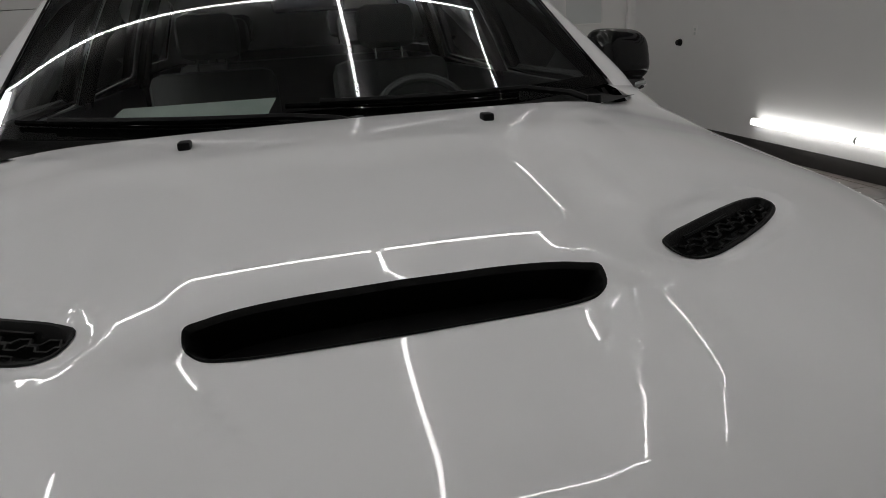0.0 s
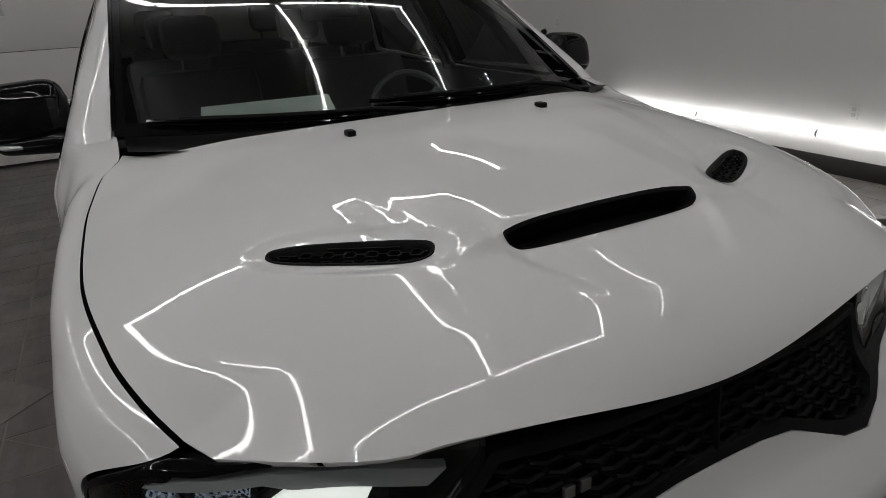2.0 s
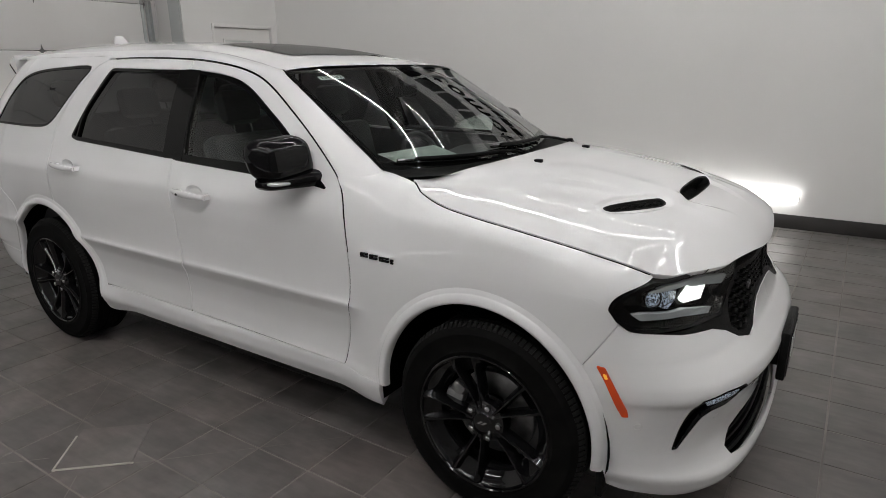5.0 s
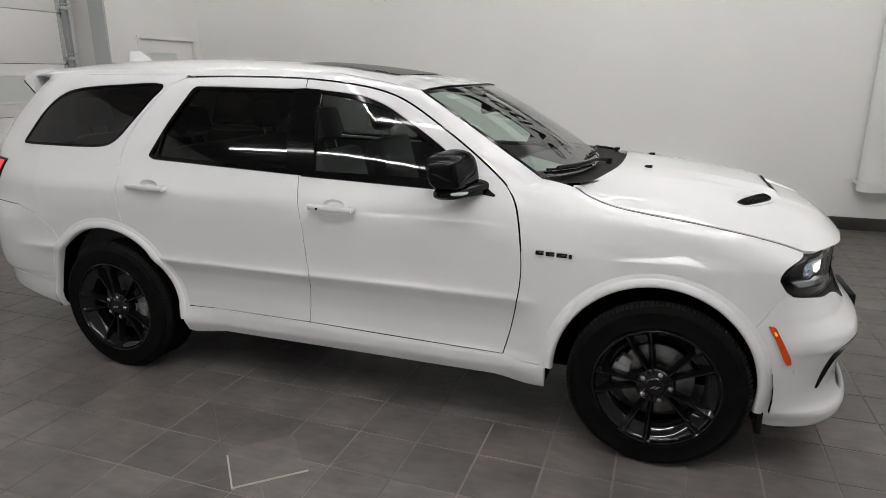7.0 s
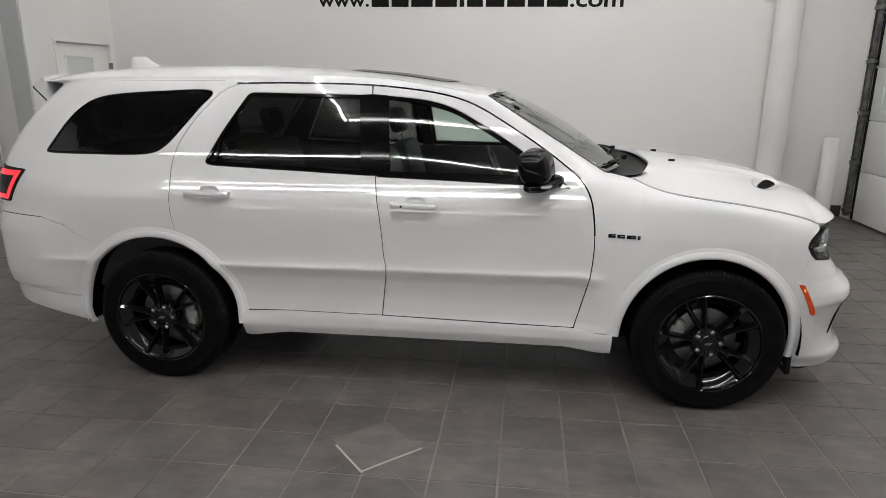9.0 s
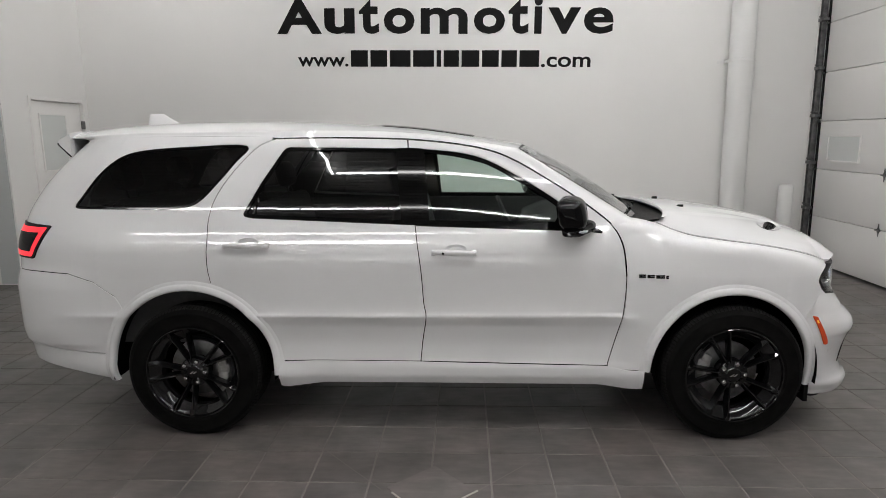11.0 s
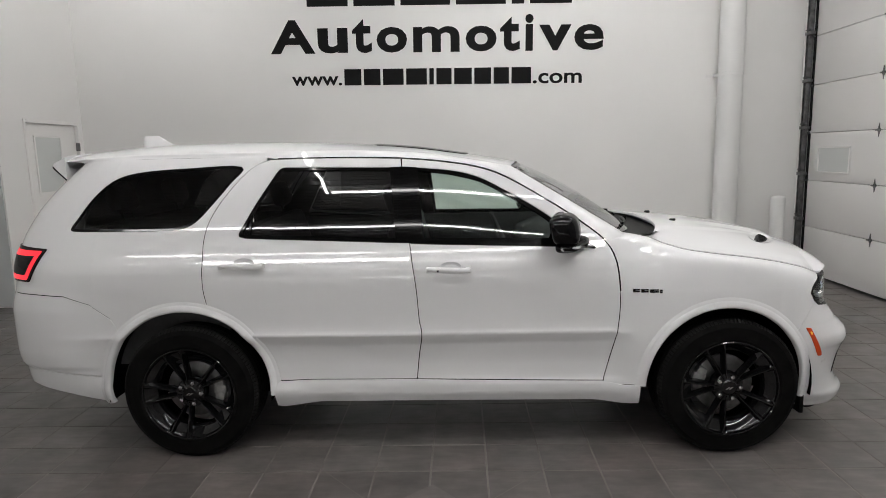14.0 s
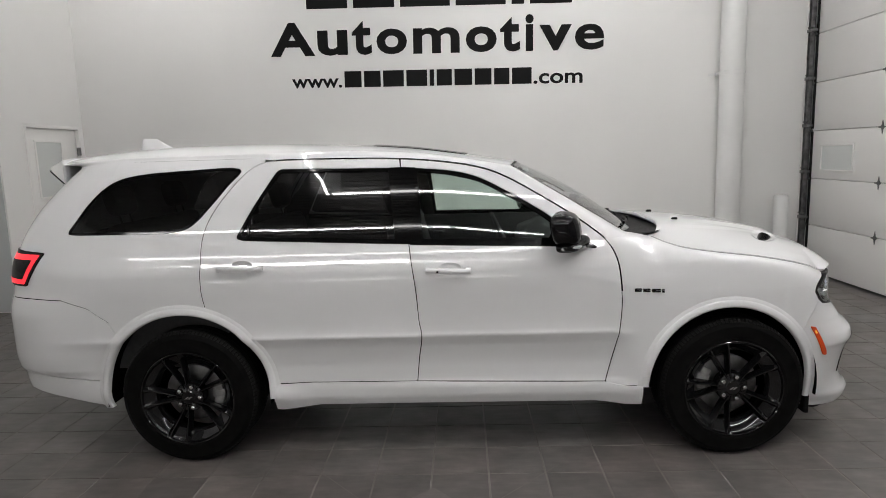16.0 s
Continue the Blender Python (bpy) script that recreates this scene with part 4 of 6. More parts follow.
# near-black strips painting the shade in the door and bumper gaps
for line in (rear_edge, b_split, [p for p in door_top if p[0] > 0.5], [(-0.42, 0.8135), (-0.53, 0.899), (-0.68, 0.947), (-0.88, 0.9538), (-1.3, 0.9538)]):
    pair("gap_shade_strip", seam_strip(densify(line, 0.03, False)), SHELL, car)


for line in ([p for p in door_top if 0.5 < p[0] < 2.36 and p[1] > 1.2],):
    V, F, N = seam_strip([(a + 0.002, b + 0.003) for a, b in densify(line, 0.03, False)], 0.0042)
    pair("door_frame_seal", ([np.array(v) + np.array(n) * 0.0062 for v, n in zip(V, N)], F, N), TRIM_SEAL, car, "black rubber door seal")


# liner, coloured near black for the shade inside the arch
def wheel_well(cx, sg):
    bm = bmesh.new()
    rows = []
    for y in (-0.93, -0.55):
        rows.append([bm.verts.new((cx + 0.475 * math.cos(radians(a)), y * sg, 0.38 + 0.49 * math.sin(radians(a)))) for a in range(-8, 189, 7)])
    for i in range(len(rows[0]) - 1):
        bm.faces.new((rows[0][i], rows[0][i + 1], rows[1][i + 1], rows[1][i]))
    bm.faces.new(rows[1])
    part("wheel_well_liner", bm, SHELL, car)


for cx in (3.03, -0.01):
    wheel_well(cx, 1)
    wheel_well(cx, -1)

# black cover of the post between the doors
pair("pillar_cover", skin(flank, [(1.168, 1.623), (1.206, 1.214), (1.356, 1.209), (1.318, 1.62), (1.24, 1.625)], (), 0.03, lift=0.0028, depth=0.004), TRIM_SEAL, car, "gloss black door post cover")
# windows and their black seals
def side_glass(name, poly, mat, label, inset):
    vfn = skin(flank, shrink(poly, inset), (), 0.06, lift=-0.010, depth=0.0)
    for q in (vfn, mirrored(*vfn)):
        put(name, q, mat, car, label).visible_shadow = False


side_glass("rear_door_glass", r_window, GLASS_PRIVACY, "dark privacy glass", 0.0)
side_glass("front_door_glass", f_window, GLASS_FRONT, "lightly tinted door glass", 0.0)
pair("quarter_glass", skin(flank, q_window, (), 0.05, lift=-0.004, depth=0.0), GLASS_PRIVACY, car, "dark privacy glass")
r_in = [(0.338, 1.276), (0.427, 1.44), (0.541, 1.62), (1.165, 1.61), (1.205, 1.238), (0.372, 1.27)]
f_in = [(1.325, 1.604)] + [(x, z) for x, z in spline([(1.50, 1.580), (1.67, 1.538), (1.82, 1.460), (1.97, 1.370), (2.07, 1.298)], 5)] + [(2.10, 1.225), (1.36, 1.236)]
pair("rear_window_seal", skin(flank, shrink(r_window, 0.001), [r_in], 0.04, lift=0.001, depth=0.012), TRIM_SEAL, car, "gloss black window surround")
pair("front_window_seal", skin(flank, shrink(f_window, 0.001), [f_in], 0.04, lift=0.001, depth=0.012), TRIM_SEAL, car, "gloss black window surround")
pair("quarter_window_seal", skin(flank, shrink(q_window, -0.001), [shrink(q_window, 0.012)], 0.04, lift=-0.001, depth=0.008), TRIM_SEAL, car)
pair("glass_divider", skin(flank, [(0.375, 1.27), (0.388, 1.27), (0.4, 1.40), (0.388, 1.40)], (), 0.04, lift=0.002, depth=0.012), TRIM_SEAL, car)

# roof, with the rails down to the doors and the windscreen pillars
ROOF_Z = table((-0.95, 1.722), (-0.8, 1.752), (-0.55, 1.779), (-0.2, 1.794), (0.2, 1.796), (0.7, 1.782), (1.2, 1.750), (1.55, 1.702), (1.78, 1.667), (1.95, 1.636))
EDGE_Z = table((-0.95, 1.672), (-0.7, 1.712), (-0.3, 1.729), (0.4, 1.730), (0.9, 1.727), (1.3, 1.706), (1.6, 1.664), (1.86, 1.617))
EDGE_Y = table((-0.95, 0.56), (-0.6, 0.588), (0.0, 0.602), (1.2, 0.612), (1.6, 0.64), (1.86, 0.685))


def screen_top(y):
    return 1.932 - 0.075 * (abs(y) / 0.685) ** 2


def roof_point(u, v):
    x1 = 1.857
    xe = lerp(-0.80, x1, u)
    y = v * EDGE_Y(xe)
    x = lerp(-0.86 + 0.06 * v * v, screen_top(y), u)
    return (x, y, lerp(ROOF_Z(x), EDGE_Z(xe), abs(v) ** 2.6))


put("roof", grid_surface([[roof_point(u, v) for v in np.linspace(-1, 1, 41)] for u in np.linspace(0, 1, 50)]), PAINT, car)


def screen_point(u, v):
    """The windscreen: v across, u from the base up."""
    yb, yt = 0.785 * v, 0.695 * v
    v = float(v)
    b = np.array((2.64 - 0.165 * abs(v) ** 2.2, yb, 1.212 + 0.024 * v * v))
    t = np.array((screen_top(yt), yt, 1.636 - 0.017 * v * v))
    return tuple(lerp(b, t, u) + np.array((0.46, 0, 0.89)) * 0.03 * math.sin(math.pi * max(u, 0.0)) * (1 - 0.95 * v * v))


ws = put("windscreen", grid_surface([[screen_point(u, v) for v in np.linspace(-0.99, 0.99, 41)] for u in np.linspace(0.0, 0.985, 28)], True), GLASS_CLEAR, car, "clear curved windscreen")
ws.visible_shadow = False
# black band round the screen
band = []
for a0, a1, b0, b1 in ((0.0, 0.07, -0.99, 0.99), (0.955, 0.99, -0.99, 0.99), (0.07, 0.955, -0.99, -0.955), (0.07, 0.955, 0.955, 0.99)):
    band.append(grid_surface([[np.array(screen_point(u, v)) + np.array((0.0012, 0, 0.0022)) * (-1) for v in np.linspace(b0, b1, 41 if b1 - b0 > 1 else 3)] for u in np.linspace(a0, a1, 20 if a1 - a0 > 0.5 else 4)], True))
put("screen_band", joined(*band), TRIM_SEAL, car, "black painted screen edge")


def pillar_line(t):
    """Lower edge along the doors, upper edge along roof and windscreen, from the base of the screen back."""
    if t < 0.38:
        k = t / 0.38
        a = (lerp(2.33, 1.84, k), None)
        b = np.array(screen_point(k, -1.0))
    else:
        k = (t - 0.38) / 0.62
        a = (lerp(1.84, -0.72, k), None)
        xe = lerp(1.857, -0.80, k)
        b = np.array((xe, -EDGE_Y(xe), EDGE_Z(xe)))
    x = a[0]
    top = [p for p in door_top if p[1] > 1.15]
    if x >= 0.46:
        z = float(np.interp(x, [p[0] for p in top], [p[1] for p in top])) + 0.004
        s = x
    else:
        z = lerp(1.686, 1.700, sstep(0.46, 0.40, x)) - 0.03 * sstep(-0.3, -0.75, x)
        s = at_x(x, z)
    return np.array(flank(s, z)), b, np.array(flank(s, z + 0.01)) - np.array(flank(s, z))


rows = []
for t in np.concatenate([np.linspace(-0.045, 0.38, 25), np.linspace(0.395, 1, 34)]):
    a, b, e = pillar_line(float(t))
    L = np.linalg.norm(b - a)
    c1 = a + e / np.linalg.norm(e) * L * 0.4
    c2 = b + np.array((0.0, -0.36, -0.09)) * L
    rows.append([(1 - v) ** 3 * a + 3 * v * (1 - v) ** 2 * c1 + 3 * v * v * (1 - v) * c2 + v ** 3 * b for v in np.linspace(0, 1, 9)])
pil = grid_surface(rows, True)
pair("roof_side_rail", pil, PAINT, car)
# black ditch seam between screen and pillar
seam = grid_surface([[np.array(screen_point(u, -v)) + np.array((0.001, 0, 0.003)) for v in (0.985, 0.996)] for u in np.linspace(0.02, 1, 24)])
pair("screen_seam", seam, TRIM_SEAL, car)

# sunroof, shark-fin aerial, spoiler
sun = grid_surface([[np.array(roof_point(u, v)) + np.array((0, 0, 0.004)) for v in np.linspace(-0.62, 0.62, 24)] for u in np.linspace(0.68, 0.89, 16)])
put("sunroof", sun, GLOSS_BLACK, car, "dark glass sunroof panel")
bm = bmesh.new()
fin = []
for k in range(9):
    t = k / 8
    z = ROOF_Z(-0.5) - 0.008 + 0.082 * t
    x0, x1 = lerp(-0.62, -0.60, t), lerp(-0.34, -0.50, t ** 0.7)
    w = 0.035 * (1 - t ** 1.4) + 0.007
    fin.append([bm.verts.new(((x0 + x1) / 2 + (x1 - x0) / 2 * math.cos(a), w * math.sin(a) * (0.75 - 0.25 * math.cos(a)), z)) for a in np.linspace(0, 2 * math.pi, 20, endpoint=False)])
for a, b in zip(fin, fin[1:]):
    for i in range(20):
        bm.faces.new((a[i], a[(i + 1) % 20], b[(i + 1) % 20], b[i]))
bm.faces.new(fin[-1])
part("aerial_fin", bm, PAINT, car)


def spoiler_point(u, v):
    """Upper side of the spoiler, u from the roof's end back, v across."""
    xe = -0.80 - 0.06 * (1 - v * v)
    y = v * lerp(EDGE_Y(-0.80) + 0.04, 0.615, u)
    x = lerp(xe + 0.012, -0.985 + 0.125 * v * v, u)
    z0 = lerp(ROOF_Z(-0.82), EDGE_Z(-0.80), 0.5 * abs(v) ** 2.6)
    return (x, y, z0 - 0.003 - 0.037 * u)


def spoiler():
    """A closed white wing: upper side, rounded tail, and an underside that runs back up to the tailgate."""
    ring = [(0.0, 0.0), (0.25, 0.0), (0.5, 0.0), (0.75, 0.0), (0.93, 0.0), (0.985, 0.004), (1.0, 0.012), (0.985, 0.02), (0.9, 0.032), (0.6, 0.064), (0.3, 0.098), (0.0, 0.13)]
    rows = [[np.array(spoiler_point(u, v)) - np.array((0, 0, h)) for u, h in ring] for v in np.linspace(-1, 1, 33)]
    bm = bmesh.new()
    rr = [[bm.verts.new(p) for p in r] for r in rows]
    n = len(ring)
    for a, b in zip(rr, rr[1:]):
        for k in range(n):
            bm.faces.new((a[k], a[(k + 1) % n], b[(k + 1) % n], b[k]))
    bm.faces.new(rr[0])
    bm.faces.new(rr[-1][::-1])
    bmesh.ops.recalc_face_normals(bm, faces=bm.faces)
    sp = part("roof_spoiler", bm, PAINT, car)
    for v in (-1, 1):
        bm = bmesh.new()
        tube_along(bm, [Vector(spoiler_point(u, v)) + Vector((0, 0.002 * v, -h - 0.004)) for u, h in ring[6:]], 0.004, 6)
        part("spoiler_edge", bm, TRIM_SEAL, sp, "black spoiler edge")


spoiler()
put("rear_window", skin(flank, [(S_REAR, 1.25), (S_REAR, 1.60), (S_REAR + 0.48, 1.60), (S_REAR + 0.55, 1.25)], (), 0.06, lift=0.003, depth=0.0, both=True), GLASS_PRIVACY, car, "dark rear window")

# bonnet
HOOD_C = table((2.58, 1.243), (2.8, 1.245), (2.95, 1.237), (3.15, 1.212), (3.3, 1.184), (3.45, 1.150), (3.6, 1.104), (3.68, 1.072), (3.74, 1.038), (3.785, 1.0), (3.81, 0.962), (3.82, 0.935))


def hood_rear(y):
    return 2.79 - 0.168 * (abs(y) / 0.775) ** 3


def hood_front(y):
    a = abs(y)
    return np.where(a < 0.49, 3.812 - 0.058 * (a / 0.49) ** 2, 3.754 - 0.172 * (np.maximum(a - 0.49, 0.0) / 0.295) ** 1.6) + 0.0


SCOOP = (3.511, 0.222, 0.0245)


def scoop_poly(grow=0.0):
    cx, hy, hx = SCOOP
    out = []
    for i in range(56):
        a = 2 * math.pi * i / 56
        c, s = math.cos(a), math.sin(a)
        y = (hy + grow) * math.copysign(abs(c) ** 0.36, c)
        x = cx + (hx + grow) * math.copysign(abs(s) ** 0.6, s) * (1 - 0.2 * (y / hy) ** 2)
        out.append((x, y))
    return out


def vent_poly(grow=0.0):
    """The right-hand heat outlet."""
    o, i = np.array((3.328, -0.585)), np.array((3.466, -0.342))
    ax = (i - o) / np.linalg.norm(i - o)
    pr = np.array((ax[1], -ax[0]))
    L = np.linalg.norm(i - o)
    pts = []
    for k in range(40):
        a = 2 * math.pi * k / 40
        c, s = math.cos(a), math.sin(a)
        t = 0.5 + 0.5 * math.copysign(abs(c) ** 0.75, c)
        w = (0.022 + 0.009 * t) * math.copysign(abs(s) ** 0.7, s)
        p = o + ax * (L + 2 * grow) * (t - 0.5) + ax * L * 0.5 + pr * (w + grow * s) + pr * 0.005 * math.sin(math.pi * t)
        pts.append(tuple(p))
    return pts


def fall(a, b, x):
    """A straight ramp from 0 at a to 1 at b, with its ends only a little rounded."""
    t = np.clip((x - a) / (b - a), 0.0, 1.0)
    r = 0.16
    low = np.where(t < r, t * t / (2 * r), t - r / 2)
    return np.where(t > 1 - r, 1 - r - (1 - t) ** 2 / (2 * r), low) / (1 - r)


def hood_z(x, y):
    """Height of the bonnet's skin, with its dome, the scoop's hump and ramp, and the outlets' pockets."""
    x, y = np.asarray(x, float), np.abs(np.asarray(y, float))
    f, r = hood_front(y), hood_rear(y)
    u = np.clip((x - r) / (f - r), 0.0, 1.0)
    xe = lerp(2.62, 3.563, u)
    xc = np.clip(x, 2.62, 3.563)
    xe = lerp(xe, xc, sstep(0.55, 0.97, y / HOOD_Y(xc)))
    v = np.minimum(y / HOOD_Y(xe), 1.0)
    z = HOOD_C(x) - (HOOD_C(xe) - HOOD_Z(xe)) * v ** 2.7
    # the broad dome, its edge running forward and in
    edge = 0.50 - 0.16 * sstep(2.9, 3.6, x)
    z = z + 0.004 * fall(edge + 0.035, edge - 0.035, y) * sstep(2.80, 3.05, x) * sstep(3.74, 3.56, x)
    # the hump behind the scoop's mouth, and the sunk ramp before it with its fading side walls
    z = z + 0.015 * sstep(2.95, 3.46, x) * fall(0.36, 0.225, y) * sstep(3.535, 3.50, x)
    wide = 0.225 - 0.09 * sstep(3.53, 3.72, x)
    z = z - 0.011 * fall(wide + 0.018, wide - 0.022, y) * sstep(3.47, 3.515, x) * sstep(3.74, 3.53, x)
    # a shallow pocket round each outlet
    along = (x - 3.397) * 0.494 + (0.4635 - y) * 0.8696
    across = (x - 3.397) * 0.8696 - (0.4635 - y) * 0.494
    # a crease across the front, beyond which the skin rolls down to the grille
    xc = f - 0.13
    a, b = np.maximum((x - xc) / 0.36 + 1, 0.0) ** 2, 1 - (x - xc) / 0.13
    z = z + 0.009 * np.clip(0.5 * (a + b - np.sqrt((a - b) ** 2 + 0.012)), 0.0, 1.0) * sstep(1.0, 0.86, v)
    ring = np.sqrt((along / 0.185) ** 2 + (across / 0.07) ** 2)
    z = z - 0.007 * fall(1.0, 0.72, ring)
    return z


def hood_surf(x, y):
    return (x, y, hood_z(x, y))


vp = vent_poly()
vpl = [(x, -y) for x, y in vp]
spoly = scoop_poly()


def hood_edge(u, v):
    y = v * (HOOD_Y(lerp(2.62, 3.563, u)) - 0.005)
    return (lerp(hood_rear(y), hood_front(y), u), y)


def hood_side(u, sg):
    x = lerp(2.62, 3.563, u)
    return (x, sg * (HOOD_Y(x) - 0.007))


outline = [hood_side(u, -1) for u in np.linspace(0, 1, 40)] + [hood_edge(1, v) for v in np.linspace(-1, 1, 50)][1:-1] + [hood_side(u, 1) for u in np.linspace(1, 0, 40)] + [hood_edge(0, v) for v in np.linspace(1, -1, 40)][1:-1]
hood = put("bonnet", skin(hood_surf, outline, [spoly, vp, vpl[::-1]], 0.0115, depth=0.02), PAINT, car, "white bonnet with a central scoop and two outlets")
# near-black strip standing in for shade in the gap beside the bonnet
seam = grid_surface([[(x, -(HOOD_Y(x) + w), HOOD_Z(x) + h) for w, h in ((-0.012, -0.004), (-0.0062, -0.0022), (0.0008, -0.0052))] for x in np.linspace(2.63, 3.555, 50)], True)
pair("bonnet_gap_shade", seam, SHELL, car)


def bowl(poly, depth, lean, name, rim_w, mat=PLASTIC, label=""):
    """A dark recess with a raised rim, set in the bonnet."""
    n = len(poly)
    prof = ((rim_w, 0.0012), (rim_w * 0.7, 0.003), (0.001, 0.0028), (-0.003, -0.002), (-0.008, -depth * 0.6), (-0.012, -depth))
    rows = []
    for off, h in prof:
        q = shrink(poly, -off)
        rows.append([(x + lean * max(0, -h), y, hood_z(x, y) + h) for x, y in q])
    bm = bmesh.new()
    rr = [[bm.verts.new(p) for p in r] for r in rows]
    for a, b in zip(rr, rr[1:]):
        for i in range(n):
            bm.faces.new((a[i], a[(i + 1) % n], b[(i + 1) % n], b[i]))
    bm.faces.new(rr[-1])
    bmesh.ops.recalc_face_normals(bm, faces=bm.faces)
    return part(name, bm, mat, hood, label)


bowl(scoop_poly(), 0.045, -0.9, "scoop_opening", 0.0025, PLASTIC, "black scoop mouth")
for sg, pl in ((1, vp), (-1, vpl[::-1])):
    vent = bowl(pl, 0.03, 0.0, "heat_outlet", 0.006, PLASTIC, "black bonnet outlet with a zigzag mesh")
    o, i = np.array((3.328, -0.585 * sg)), np.array((3.466, -0.342 * sg))
    ax = (i - o) / np.linalg.norm(i - o)
    pr = np.array((ax[1], -ax[0])) * sg
    inner = shrink(pl, 0.004)
    for r in range(-2, 3):
        bm = bmesh.new()
        line = []
        for k in range(61):
            t = k / 60
            p = o + ax * 0.284 * t + pr * (r * 0.0125 + 0.006 * math.sin(math.pi * t) + 0.0035 * (1 if (k // 4 + r) % 2 else -1))
            if inside(tuple(p), inner):
                line.append((p[0], p[1], hood_z(p[0], p[1]) - 0.004 - 0.003 * (r % 2)))
        if len(line) > 3:
            tube_along(bm, line, 0.0022, 5)
            part("mesh_bar", bm, PLASTIC, vent)
        else:
            bm.free()
for sg in (-1, 1):
    bm = bmesh.new()
    y, x = 0.278 * sg, 2.925
    z = hood_z(x, y)
    box(bm, (x - 0.016, y - 0.011, z - 0.002), (x + 0.016, y + 0.011, z + 0.013), 0.004)
    box(bm, (x - 0.022, y - 0.007, z + 0.002), (x - 0.012, y + 0.007, z + 0.01), 0.002)
    part("washer_nozzle", bm, PLASTIC, hood, "black washer nozzle")

# cowl and wipers under the screen
cw = grid_surface([[(lerp(2.56 - 0.16 * abs(v) ** 2.2, hood_rear(0.77 * v) + 0.03, u), 0.755 * v, 1.204 + 0.018 * v * v - 0.012 * math.sin(math.pi * u)) for v in np.linspace(-1, 1, 31)] for u in np.linspace(0, 1, 6)], False)
put("cowl_panel", cw, PLASTIC, car, "black plastic cowl below the windscreen")


def wiper(pivot, tip, u):
    bm = bmesh.new()
    px, py = pivot
    a = Vector((2.70, py, 1.222))
    pts = []
    for t in np.linspace(0, 1, 10):
        y = lerp(py, tip, t)
        v = y / 0.765
        p = Vector(screen_point(lerp(0.01, u, t), max(-0.99, min(0.99, v)))) + Vector((0.012, 0, 0.022 - 0.008 * t))
        pts.append(a.lerp(p, sstep(0, 0.22, t)))
    tube_along(bm, pts, 0.008, 6)
    rod(bm, (2.70, py, 1.205), (2.70, py, 1.236), 0.016, 12)
    arm = part("wiper", bm, PLASTIC, car, "black windscreen wiper")
    bm = bmesh.new()
    y0, y1 = lerp(py, tip, 0.25), tip + (tip - py) * 0.12
    line = [Vector(screen_point(lerp(u * 0.2, u, t), max(-0.98, min(0.98, lerp(y0, y1, t) / 0.765)))) + Vector((0.004, 0, 0.010)) for t in np.linspace(0, 1, 14)]
    tube_along(bm, line, 0.006, 5)
    part("wiper_blade", bm, TRIM_SEAL, arm)


wiper((2.70, 0.05), -0.60, 0.055)
wiper((2.70, 0.62), -0.02, 0.075)


# front: headlamps, grille, bumper
S1 = S_FRONT


def under_hood(y):
    """The height just under the bonnet's front edge, above this place of the lamps."""
    yl = abs(flank(at_y(y), 0.96)[1])
    return hood_z(hood_front(yl), yl) - 0.004


hl_top = [(3.478, 0.8935), (3.489, 0.922), (3.532, 0.949), (3.585, 0.967), (3.625, 0.980)] + [(at_y(y), under_hood(y)) for y in (0.86, 0.80, 0.72, 0.66, 0.60, 0.55, 0.50, 0.435)]
hl_poly = hl_top + [(at_y(0.44), 0.928), (at_y(0.545), 0.80), (at_y(0.70), 0.800), (at_y(0.80), 0.804), (3.60, 0.812), (3.548, 0.826), (3.512, 0.85)]


def face(s, z):
    return flank(s, z)


